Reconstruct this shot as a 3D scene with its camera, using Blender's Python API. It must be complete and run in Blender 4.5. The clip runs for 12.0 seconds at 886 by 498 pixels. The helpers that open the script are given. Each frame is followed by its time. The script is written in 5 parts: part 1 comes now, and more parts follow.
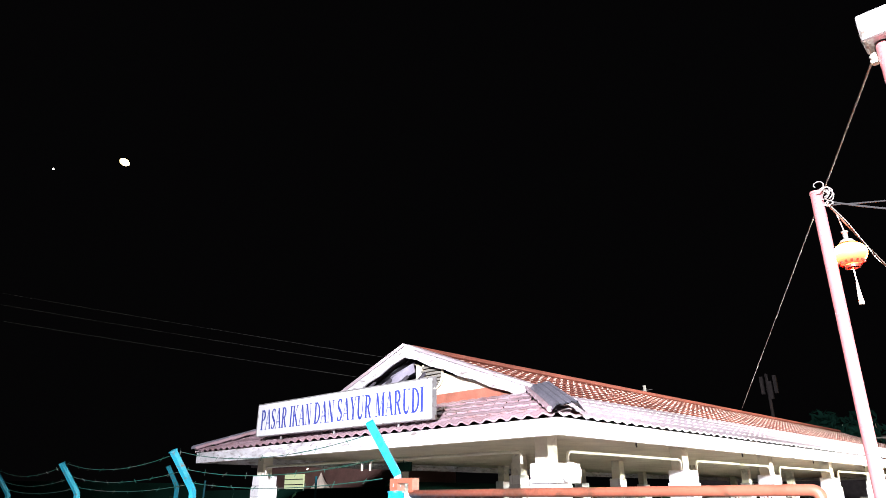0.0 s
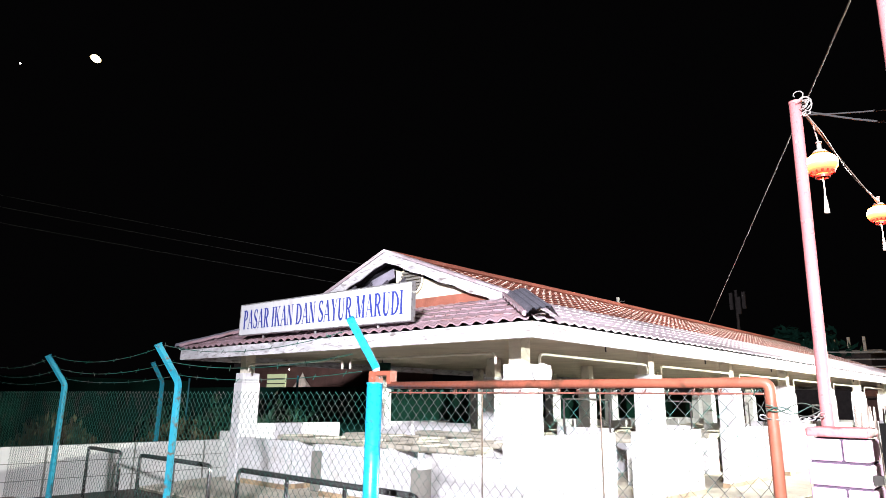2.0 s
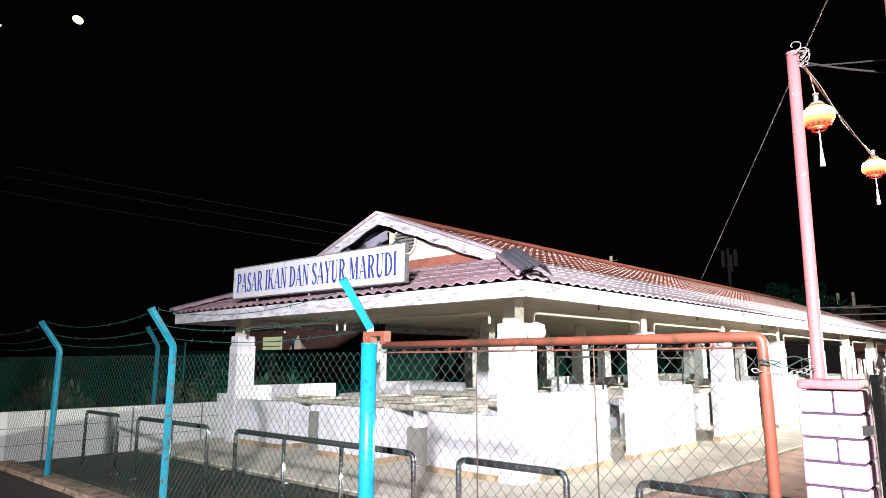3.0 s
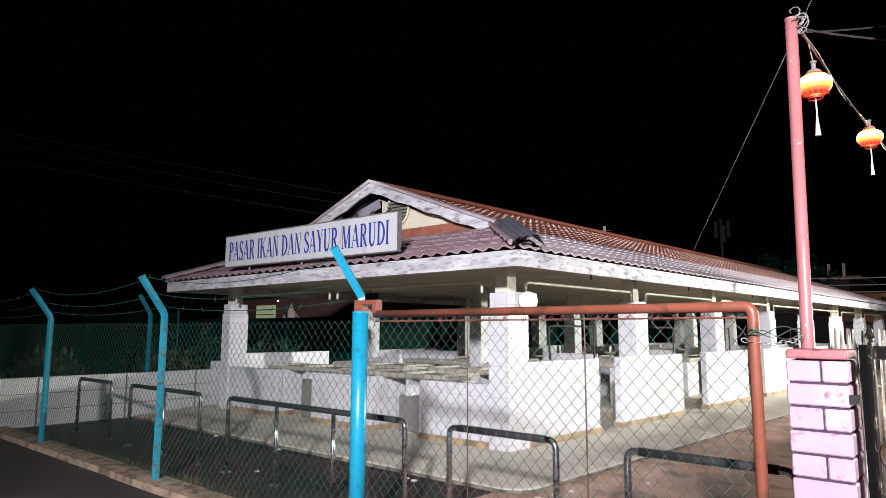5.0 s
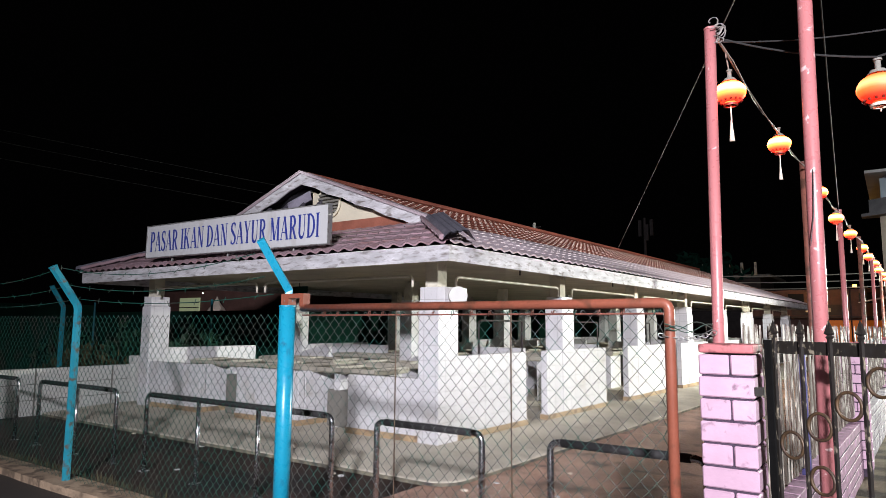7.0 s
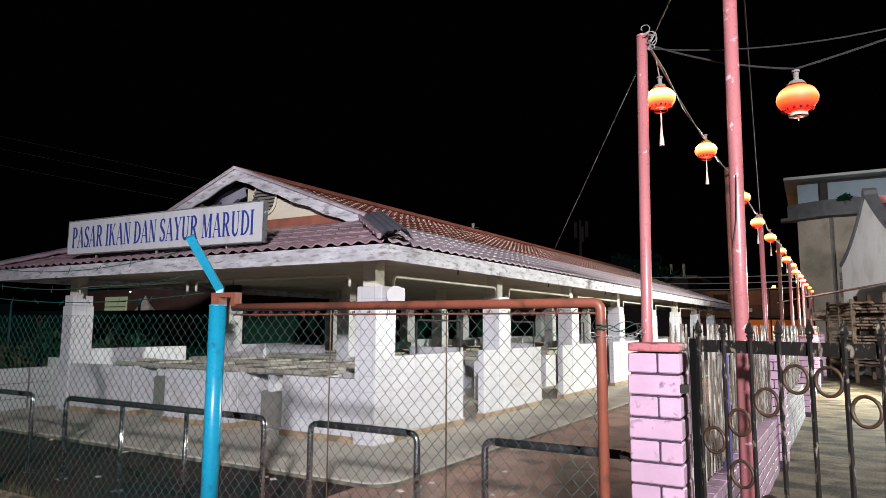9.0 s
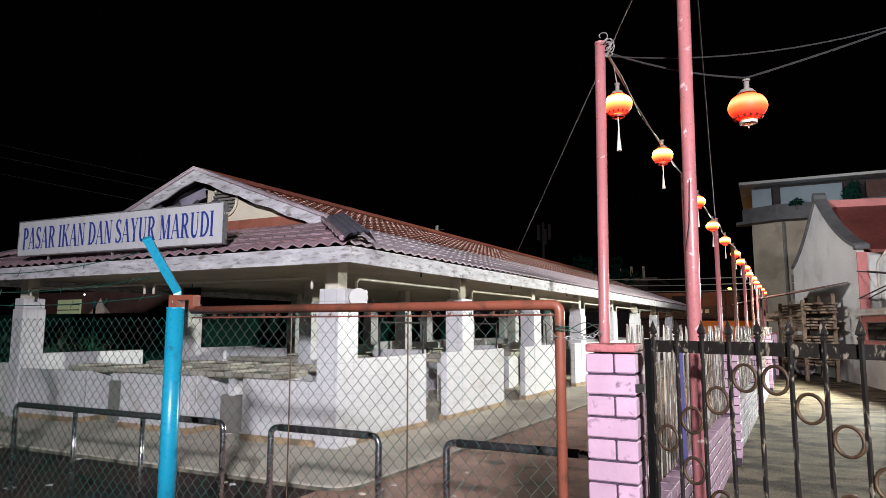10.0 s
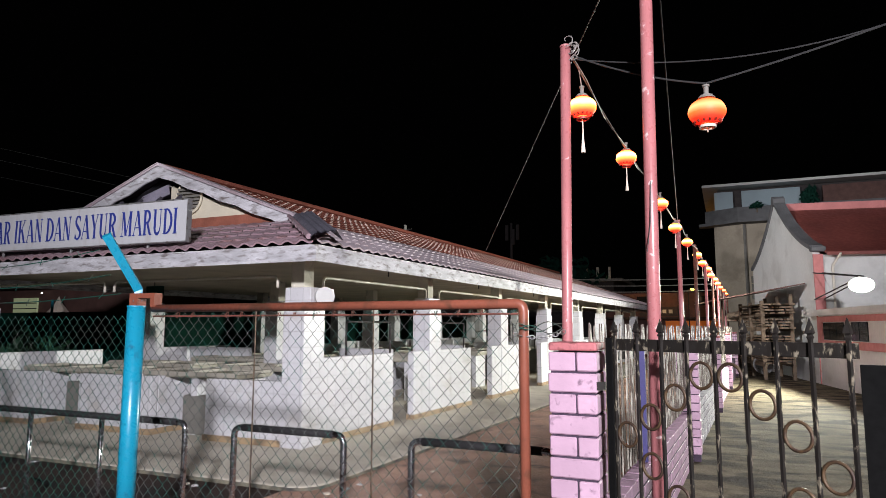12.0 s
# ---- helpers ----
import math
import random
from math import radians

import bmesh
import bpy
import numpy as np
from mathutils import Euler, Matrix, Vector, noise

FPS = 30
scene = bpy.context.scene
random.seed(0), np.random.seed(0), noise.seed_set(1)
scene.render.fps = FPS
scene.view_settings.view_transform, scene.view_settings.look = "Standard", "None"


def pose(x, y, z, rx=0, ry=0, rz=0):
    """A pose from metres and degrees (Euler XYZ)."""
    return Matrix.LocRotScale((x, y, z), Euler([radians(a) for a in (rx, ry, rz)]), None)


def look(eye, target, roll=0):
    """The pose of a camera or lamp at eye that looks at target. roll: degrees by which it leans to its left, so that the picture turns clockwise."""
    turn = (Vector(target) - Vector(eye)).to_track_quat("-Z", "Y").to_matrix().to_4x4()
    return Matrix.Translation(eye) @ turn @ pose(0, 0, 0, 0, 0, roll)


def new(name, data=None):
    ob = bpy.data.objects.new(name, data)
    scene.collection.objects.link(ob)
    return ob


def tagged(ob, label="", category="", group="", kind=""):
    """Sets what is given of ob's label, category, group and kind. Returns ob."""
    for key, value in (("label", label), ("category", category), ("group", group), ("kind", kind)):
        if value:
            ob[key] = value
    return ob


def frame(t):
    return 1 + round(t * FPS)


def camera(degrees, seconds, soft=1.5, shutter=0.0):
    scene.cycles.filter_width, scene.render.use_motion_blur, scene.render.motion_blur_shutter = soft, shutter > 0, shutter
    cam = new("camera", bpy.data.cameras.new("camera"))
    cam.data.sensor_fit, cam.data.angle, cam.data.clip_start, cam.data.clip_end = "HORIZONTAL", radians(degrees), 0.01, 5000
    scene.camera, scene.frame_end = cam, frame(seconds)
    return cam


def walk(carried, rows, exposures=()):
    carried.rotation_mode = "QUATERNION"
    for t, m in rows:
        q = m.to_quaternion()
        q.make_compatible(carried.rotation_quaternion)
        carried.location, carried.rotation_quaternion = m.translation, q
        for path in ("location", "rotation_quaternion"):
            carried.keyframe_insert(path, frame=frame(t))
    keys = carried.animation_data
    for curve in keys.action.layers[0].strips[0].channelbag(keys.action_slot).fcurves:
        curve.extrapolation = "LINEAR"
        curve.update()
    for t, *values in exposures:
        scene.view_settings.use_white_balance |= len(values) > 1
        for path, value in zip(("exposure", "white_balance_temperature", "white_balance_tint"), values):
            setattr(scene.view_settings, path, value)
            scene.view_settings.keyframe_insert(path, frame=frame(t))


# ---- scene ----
cam = camera(68.9, 12.0, soft=0.85)
PATH = [
    (0, (0.207, -0.465, 1.759), (-1.0861, 0.8804, 2.4794), -0.18),
    (0.5, (0.232, -0.474, 1.684), (-1.0741, 0.8937, 2.3357), 0.75),
    (1, (0.256, -0.493, 1.689), (-1.0545, 0.9035, 2.2666), 0.69),
    (1.5, (0.249, -0.500, 1.679), (-1.0579, 0.9224, 2.1971), 0.71),
    (2, (0.239, -0.485, 1.674), (-1.0670, 0.9580, 2.1335), 0.86),
    (2.5, (0.222, -0.463, 1.668), (-1.0847, 0.9976, 2.0670), 0.17),
    (3, (0.217, -0.451, 1.665), (-1.0892, 1.0236, 2.0089), 0.02),
    (5, (0.208, -0.416, 1.665), (-1.0932, 1.0819, 1.9155), 0.21),
    (5.5, (0.217, -0.419, 1.664), (-1.0565, 1.1048, 1.9056), 0.31),
    (6, (0.217, -0.401, 1.666), (-1.0073, 1.1630, 1.8965), 0.16),
    (6.5, (0.220, -0.409, 1.670), (-0.9604, 1.1890, 1.9003), 0.22),
    (7, (0.221, -0.402, 1.669), (-0.9172, 1.2256, 1.9021), 0.37),
    (9, (0.224, -0.370, 1.669), (-0.7567, 1.3577, 1.9023), 0.29),
    (9.5, (0.234, -0.373, 1.670), (-0.6977, 1.3809, 1.9049), 0.14),
    (10, (0.247, -0.379, 1.668), (-0.6355, 1.3996, 1.9081), 0.04),
    (10.5, (0.251, -0.383, 1.668), (-0.5885, 1.4156, 1.9109), 0.15),
    (11, (0.261, -0.383, 1.667), (-0.5547, 1.4271, 1.9097), -0.06),
    (11.5, (0.262, -0.377, 1.663), (-0.5386, 1.4403, 1.9038), 0.04),
    (12, (0.269, -0.387, 1.663), (-0.5259, 1.4329, 1.9024), 0.10),
]
EXPOSURES = [(0.0, 1.65), (1.0, 1.48), (2.0, 1.3), (3.0, 0.98), (4.0, 0.55), (4.8, 0.15), (5.5, 0.06), (7.0, -0.15), (9.0, -0.32), (12.0, -0.42)]
walk(cam, [(t, look(eye, target, roll)) for t, eye, target, roll in PATH], EXPOSURES)

# ---- light ----
world = bpy.data.worlds.new("night")
scene.world = world
world.use_nodes = True
world.node_tree.nodes["Background"].inputs[0].default_value = (0.6, 0.55, 0.62, 1)
world.node_tree.nodes["Background"].inputs[1].default_value = 0.0008


def lamp(name, kind, place, power, color, size=0.2, target=None, spread=None):
    data = bpy.data.lights.new(name, kind)
    data.energy, data.color = power, color
    if kind == "SPOT":
        data.spot_size, data.spot_blend, data.shadow_soft_size = radians(spread), 0.6, size
    elif kind == "AREA":
        data.size = size
    else:
        data.shadow_soft_size = size
    ob = new(name, data)
    ob.matrix_world = look(place, target) if target else Matrix.Translation(place)
    return ob


STREET_LIGHT = (5.5, -9.5, 6.15)
FLOOD = (3.42, 18.7, 2.73)
lamp("street_light", "SPOT", STREET_LIGHT, 27500, (0.97, 0.95, 1.03), 0.42, (0.4, 11.0, 1.0), 98).data.spot_blend = 1.0
lamp("street_light_across", "SPOT", (-16.0, -6.0, 9.0), 52000, (0.97, 0.97, 1.0), 0.2, (2.2, 33.0, 4.0), 25).data.spot_blend = 0.8
lamp("flood_light", "SPOT", (FLOOD[0] - 0.1, FLOOD[1] - 0.2, FLOOD[2]), 7200, (0.97, 1.0, 0.9), 0.1, (-5.5, 16.5, 0.4), 165)
lamp("far_shop_light", "POINT", (-5.0, 55.0, 4.6), 260, (1.0, 0.5, 0.15), 0.3)


# ---- materials ----
def material(name, color, rough=0.7, metal=0.0, vary=0.25, scale=3.0, fine=40.0, bump=0.15, stain=None, amount=0.5,
             stain_scale=4.0, stretch=(1, 1, 1), random_tint=0.0, edge=0.12, depth=0.01):
    """Base colour with two scales of variation, stains of another colour, and relief."""
    m = bpy.data.materials.new(name)
    m.use_nodes = True
    nt = m.node_tree
    N, L = nt.nodes, nt.links
    bsdf = N["Principled BSDF"]
    bsdf.inputs["Roughness"].default_value = rough
    bsdf.inputs["Metallic"].default_value = metal
    geo = N.new("ShaderNodeNewGeometry")
    mp = N.new("ShaderNodeMapping")
    mp.inputs["Scale"].default_value = stretch
    L.new(geo.outputs["Position"], mp.inputs["Vector"])

    def tex(sc, detail=4.0, dist=0.0):
        n = N.new("ShaderNodeTexNoise")
        n.inputs["Scale"].default_value, n.inputs["Detail"].default_value = sc, detail
        n.inputs["Distortion"].default_value = dist
        L.new(mp.outputs[0], n.inputs["Vector"])
        return n.outputs["Fac"]

    def mix(fac, a, b, mode="MIX"):
        n = N.new("ShaderNodeMix")
        n.data_type, n.blend_type = "RGBA", mode
        for sock, v in ((n.inputs[0], fac), (n.inputs[6], a), (n.inputs[7], b)):
            if hasattr(v, "links"):
                L.new(v, sock)
            else:
                sock.default_value = v if isinstance(v, float) else (*v, 1)
        return n.outputs[2]

    def ramp(src, lo, hi, a=0.0, b=1.0):
        n = N.new("ShaderNodeMapRange")
        n.inputs[1].default_value, n.inputs[2].default_value = lo, hi
        n.inputs[3].default_value, n.inputs[4].default_value = a, b
        L.new(src, n.inputs[0])
        return n.outputs[0]

    big, small = tex(scale), tex(fine, 6.0)
    c = mix(ramp(big, 0.3, 0.7), tuple(v * (1 - vary) for v in color), tuple(min(1, v * (1 + vary * 0.6)) for v in color))
    c = mix(ramp(small, 0.35, 0.7, 0.0, 0.5), c, tuple(v * (1 - vary) for v in color))
    if stain:
        mask = ramp(tex(stain_scale, 8.0, 0.4), 0.62 - amount * 0.3, 0.62 - amount * 0.3 + edge)
        c = mix(mask, c, stain)
    if random_tint:
        info = N.new("ShaderNodeObjectInfo")
        c = mix(ramp(info.outputs["Random"], 0, 1, 0, random_tint), c, tuple(v * 0.45 for v in color))
    L.new(c, bsdf.inputs["Base Color"])
    L.new(ramp(small, 0.3, 0.7, max(0.02, rough - 0.12), min(1, rough + 0.12)), bsdf.inputs["Roughness"])
    if bump:
        b = N.new("ShaderNodeBump")
        b.inputs["Strength"].default_value, b.inputs["Distance"].default_value = bump, depth
        L.new(small, b.inputs["Height"])
        L.new(b.outputs[0], bsdf.inputs["Normal"])
    return m


def glowing(name, color, power, base=None):
    m = bpy.data.materials.new(name)
    m.use_nodes = True
    b = m.node_tree.nodes["Principled BSDF"]
    b.inputs["Base Color"].default_value = (*(base or color), 1)
    b.inputs["Emission Color"].default_value = (*color, 1)
    b.inputs["Emission Strength"].default_value = power
    b.inputs["Roughness"].default_value = 0.6
    return m


WHITE_WALL = material("white_tiled_wall", (0.66, 0.65, 0.67), 0.35, vary=0.08, scale=2.0, stain=(0.42, 0.38, 0.33), amount=0.12, stain_scale=2.5, edge=0.3, bump=0.05)


def add_joints(m, width, height, depth_dark):
    """Fine tile joints on upright faces, laid by place."""
    N, L = m.node_tree.nodes, m.node_tree.links
    geo, sep, add, com, br, mx = (N.new("ShaderNode" + k) for k in ("NewGeometry", "SeparateXYZ", "Math", "CombineXYZ", "TexBrick", "Mix"))
    L.new(geo.outputs["Position"], sep.inputs[0])
    L.new(sep.outputs[0], add.inputs[0]), L.new(sep.outputs[1], add.inputs[1])
    L.new(add.outputs[0], com.inputs[0]), L.new(sep.outputs[2], com.inputs[1])
    L.new(com.outputs[0], br.inputs["Vector"])
    br.offset = 0.0
    for k, v in (("Scale", 1.0), ("Brick Width", width), ("Row Height", height), ("Mortar Size", 0.004), ("Mortar Smooth", 0.3), ("Bias", 0.0)):
        br.inputs[k].default_value = v
    br.inputs["Color1"].default_value, br.inputs["Color2"].default_value = (1, 1, 1, 1), (0.93, 0.93, 0.94, 1)
    br.inputs["Mortar"].default_value = (depth_dark,) * 3 + (1,)
    bs = N["Principled BSDF"]
    old = bs.inputs["Base Color"].links[0].from_socket
    mx.data_type, mx.blend_type = "RGBA", "MULTIPLY"
    mx.inputs[0].default_value = 1.0
    L.new(old, mx.inputs[6]), L.new(br.outputs["Color"], mx.inputs[7])
    L.new(mx.outputs[2], bs.inputs["Base Color"])


add_joints(WHITE_WALL, 0.2, 0.2, 0.6)
SKIRT = material("ochre_skirting", (0.42, 0.3, 0.18), 0.6, vary=0.3, stain=(0.2, 0.14, 0.09), amount=0.4)
PLASTER = material("cream_plaster", (0.66, 0.62, 0.52), 0.8, vary=0.12, stain=(0.35, 0.32, 0.27), amount=0.25, stain_scale=3)
GABLE = material("cream_gable_plaster", (0.7, 0.64, 0.5), 0.8, vary=0.1)
CONCRETE = material("slab_concrete", (0.62, 0.57, 0.48), 0.75, vary=0.2, scale=1.2, fine=60, stain=(0.36, 0.31, 0.24), amount=0.35, stain_scale=2.2, edge=0.3)
SLAB_EDGE = material("stained_slab_edge", (0.26, 0.235, 0.17), 0.8, vary=0.4, scale=3, stain=(0.05, 0.047, 0.045), amount=0.6, stain_scale=5, edge=0.2, bump=0.4)
FASCIA = material("peeling_white_fascia", (0.6, 0.59, 0.62), 0.7, vary=0.35, scale=7, fine=60, stain=(0.17, 0.145, 0.135), amount=0.34, stain_scale=15, edge=0.2, stretch=(0.4, 0.4, 1.5))
SOFFIT = material("soffit_board", (0.6, 0.53, 0.4), 0.85, vary=0.15, scale=1.5, stain=(0.4, 0.33, 0.23), amount=0.3, stain_scale=1.8, edge=0.3)
# lavender sheen of the brown tiles is put into the base colour
TILE = material("brown_roof_tile", (0.42, 0.29, 0.33), 0.38, vary=0.3, scale=1.5, fine=50, stain=(0.26, 0.14, 0.13), amount=0.38, stain_scale=5, edge=0.25, random_tint=0.45, bump=0.2)
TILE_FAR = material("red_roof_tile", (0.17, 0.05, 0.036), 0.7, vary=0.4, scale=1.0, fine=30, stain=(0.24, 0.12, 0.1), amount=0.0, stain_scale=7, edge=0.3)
TILE_FAR.node_tree.nodes["Principled BSDF"].inputs["Specular IOR Level"].default_value = 0.1
# pale colour for painted highlights at the red tiles' ends
TILE_GLINT = material("pale_tile_glint", (0.36, 0.25, 0.22), 0.5, vary=0.3)
EDGE = material("counter_edge", (0.4, 0.37, 0.31), 0.5, vary=0.25, scale=3)
# pale lavender base holds the tiles' reflected street light as colour
TILE_SIDE = material("sheen_grey_roof_tile", (0.5, 0.42, 0.46), 0.36, vary=0.3, scale=1.2, fine=50, stain=(0.32, 0.22, 0.22), amount=0.35, stain_scale=5, edge=0.3, bump=0.15)
LEAD = material("lavender_grey_sheet", (0.3, 0.28, 0.35), 0.5, vary=0.3, scale=4)
FLASH = material("red_flashing", (0.34, 0.12, 0.08), 0.55, vary=0.3, scale=4)
TAR = material("tar_seam", (0.012, 0.011, 0.011), 0.6, vary=0.3)
SCRAP = material("pale_scrap", (0.6, 0.58, 0.6), 0.6, vary=0.2)
INDIGO = material("indigo_paint", (0.05, 0.045, 0.16), 0.5, vary=0.3)
RIDGE = material("dark_ridge_sheet", (0.15, 0.145, 0.18), 0.4, vary=0.3, stain=(0.24, 0.22, 0.26), amount=0.2, stain_scale=9)
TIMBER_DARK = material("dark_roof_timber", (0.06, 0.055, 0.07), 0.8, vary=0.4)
SIGN_WHITE = material("sign_white", (0.6, 0.6, 0.62), 0.45, vary=0.06, stain=(0.45, 0.42, 0.4), amount=0.22, stain_scale=6, edge=0.25, stretch=(1, 1, 0.4))
SIGN_BLUE = material("sign_blue_paint", (0.03, 0.05, 0.3), 0.5, vary=0.15)
ALU = material("aluminium_frame", (0.4, 0.4, 0.4), 0.4, metal=0.6, vary=0.2, stain=(0.15, 0.12, 0.1), amount=0.3, stain_scale=12)
BLUE = material("blue_painted_steel", (0.01, 0.27, 0.42), 0.32, vary=0.12, fine=25, stain=(0.02, 0.12, 0.2), amount=0.15, stain_scale=9, bump=0.06)
TEAL = material("teal_painted_steel", (0.015, 0.22, 0.3), 0.4, vary=0.2, stain=(0.1, 0.07, 0.05), amount=0.15, stain_scale=12)
RUST = material("brown_red_gate_paint", (0.25, 0.076, 0.046), 0.42, vary=0.2, stain=(0.13, 0.05, 0.03), amount=0.3, stain_scale=8)
WIRE_GREEN = material("green_coated_wire", (0.01, 0.075, 0.055), 0.5, vary=0.3, scale=2, stain=(0.05, 0.06, 0.05), amount=0.4, stain_scale=5)
WIRE_GREY = material("galvanised_wire", (0.085, 0.095, 0.088), 0.42, metal=0.2, vary=0.35, stain=(0.02, 0.1, 0.08), amount=0.45, stain_scale=6)
STEEL = material("stainless_tube", (0.5, 0.5, 0.52), 0.22, metal=0.95, vary=0.2, stain=(0.12, 0.1, 0.09), amount=0.25, stain_scale=14, bump=0.05)
PINK = material("pink_painted_brick", (0.5, 0.32, 0.42), 0.6, vary=0.16, scale=5, stain=(0.2, 0.12, 0.17), amount=0.04, stain_scale=17, edge=0.1, random_tint=0.25)
PINK_CAP = material("rose_pillar_cap", (0.45, 0.14, 0.15), 0.65, vary=0.3, stain=(0.16, 0.05, 0.05), amount=0.35, stain_scale=16)
MORTAR = material("dark_joint", (0.055, 0.035, 0.06), 0.9, vary=0.4)
POLE = material("salmon_pole_paint", (0.4, 0.145, 0.15), 0.35, vary=0.15, stain=(0.62, 0.46, 0.45), amount=-0.1, stain_scale=20, edge=0.04, bump=0.08)
POLE_DARK = material("rusty_pole", (0.2, 0.07, 0.05), 0.6, vary=0.4, stain=(0.07, 0.03, 0.02), amount=0.45, stain_scale=9)
BLACK_IRON = material("black_peeling_iron", (0.016, 0.013, 0.011), 0.5, vary=0.4, stain=(0.22, 0.19, 0.14), amount=0.16, stain_scale=42, edge=0.08, stretch=(1, 1, 0.5))
BLACK_FLAT = material("black_sheet", (0.006, 0.006, 0.006), 0.85, vary=0.4)
BLACK_FLAT.node_tree.nodes["Principled BSDF"].inputs["Specular IOR Level"].default_value = 0.1
RING = material("rusty_brown_ring", (0.085, 0.05, 0.025), 0.55, metal=0.2, vary=0.4, stain=(0.04, 0.022, 0.015), amount=0.45, stain_scale=20)
PICKET = material("peeling_white_picket", (0.44, 0.41, 0.35), 0.6, vary=0.2, scale=5, stain=(0.09, 0.065, 0.05), amount=0.78, stain_scale=16, edge=0.12, stretch=(1, 1, 0.35))
GROUND = material("yard_asphalt", (0.058, 0.036, 0.03), 0.65, vary=0.45, scale=0.9, fine=55, stain=(0.018, 0.017, 0.019), amount=0.5, stain_scale=0.8, edge=0.2, bump=0.5)
GROUND.node_tree.nodes["Principled BSDF"].inputs["Specular IOR Level"].default_value = 0.25
STREET = material("street_asphalt", (0.06, 0.048, 0.042), 0.75, vary=0.35, scale=1.2, fine=70, bump=0.5)
PATH_RED = material("red_brown_yard", (0.5, 0.29, 0.21), 0.5, vary=0.35, scale=1.6, fine=45, stain=(0.14, 0.085, 0.07), amount=0.28, stain_scale=2.4, edge=0.16, bump=0.4)
LANE = material("lane_concrete", (0.17, 0.14, 0.092), 0.9, vary=0.55, scale=3.0, fine=34, stain=(0.035, 0.028, 0.02), amount=0.46, stain_scale=1.7, edge=0.12, bump=0.8, depth=0.02, stretch=(0.7, 1.2, 1))
LANE.node_tree.nodes["Principled BSDF"].inputs["Specular IOR Level"].default_value = 0.15
KERB = material("worn_kerb", (0.4, 0.29, 0.2), 0.85, vary=0.3, scale=4, stain=(0.14, 0.1, 0.07), amount=0.4, stain_scale=6, bump=0.4)
GRASS = material("dry_grass", (0.085, 0.07, 0.03), 0.8, vary=0.5, scale=4)
HEDGE = material("hedge_leaf", (0.025, 0.09, 0.045), 0.6, vary=0.6, scale=3)
NET = material("green_net", (0.007, 0.036, 0.025), 0.9, vary=0.5, scale=0.8, fine=30)
NET.node_tree.nodes["Principled BSDF"].inputs["Specular IOR Level"].default_value = 0.08
CREAM_FAR = material("stained_far_wall", (0.42, 0.36, 0.28), 0.85, vary=0.25, scale=0.5, fine=8, stain=(0.16, 0.13, 0.1), amount=0.45, stain_scale=0.8, edge=0.3)
HOUSE_WHITE = material("house_white", (0.62, 0.62, 0.6), 0.8, vary=0.1, scale=0.7, fine=12, stain=(0.36, 0.35, 0.33), amount=0.25, stain_scale=0.9, edge=0.3)
HOUSE_PINK = material("house_pink", (0.52, 0.19, 0.18), 0.75, vary=0.2, scale=1.0, fine=10)
HOUSE_ROOF = material("house_red_roof", (0.2, 0.05, 0.04), 0.6, vary=0.35, scale=0.8, fine=9)
GREY_CAP = material("grey_gable_cap", (0.12, 0.12, 0.125), 0.7, vary=0.3, scale=2)
PALE_BLUE = material("pale_blue_panel", (0.3, 0.38, 0.42), 0.6, vary=0.12, scale=1)
DARK_WALL = material("dark_wall", (0.05, 0.04, 0.04), 0.8, vary=0.4)
BROWN_WALL = material("brown_wall", (0.12, 0.06, 0.05), 0.8, vary=0.3)
WOOD = material("weathered_timber", (0.2, 0.14, 0.09), 0.75, vary=0.45, scale=3, fine=30, random_tint=0.5)
CABLE = material("cable_black", (0.015, 0.014, 0.015), 0.8, vary=0.2)
CABLE_OLD = material("cable_dull", (0.05, 0.05, 0.05), 0.6, vary=0.3)
CABLE_PALE = material("cable_grey", (0.3, 0.27, 0.26), 0.5, vary=0.3)
ROPE = material("dull_rope", (0.24, 0.18, 0.15), 0.85, vary=0.3)
PVC = material("white_pvc", (0.6, 0.56, 0.48), 0.4, vary=0.1)
TASSEL = material("cream_tassel", (0.7, 0.6, 0.5), 0.7, vary=0.15)
DARK_GLASS = material("dark_window", (0.015, 0.018, 0.02), 0.12, vary=0.1, bump=0)
COUNTER = material("counter_tile", (0.36, 0.34, 0.26), 0.4, vary=0.25, scale=2, stain=(0.2, 0.17, 0.11), amount=0.35, stain_scale=3, edge=0.2)
GREY_BLOCK = material("grey_render", (0.2, 0.19, 0.17), 0.85, vary=0.25, scale=3)
TRIM_BLACK = material("lantern_trim", (0.25, 0.02, 0.01), 0.5, vary=0.3)


def lantern_glow(name, power):
    """Red cloth lit from inside: hottest a little above the middle, dark red at the rims."""
    m = glowing(name, (1, 0.1, 0.02), 1.0, (0.6, 0.03, 0.015))
    N, L = m.node_tree.nodes, m.node_tree.links
    co, sep, rp = N.new("ShaderNodeTexCoord"), N.new("ShaderNodeSeparateXYZ"), N.new("ShaderNodeValToRGB")
    L.new(co.outputs["Generated"], sep.inputs[0])
    L.new(sep.outputs[2], rp.inputs[0])
    el = rp.color_ramp.elements
    el[0].position, el[0].color = 0.0, (0.25, 0.004, 0.002, 1)
    el[1].position, el[1].color = 1.0, (0.7, 0.1, 0.02, 1)
    for p, c in ((0.18, (0.7, 0.02, 0.006, 1)), (0.4, (0.95, 0.11, 0.018, 1)), (0.64, (1.0, 0.42, 0.16, 1)), (0.88, (0.95, 0.16, 0.03, 1))):
        e = el.new(p)
        e.color = c
    L.new(rp.outputs[0], N["Principled BSDF"].inputs["Emission Color"])
    N["Principled BSDF"].inputs["Emission Strength"].default_value = power
    return m


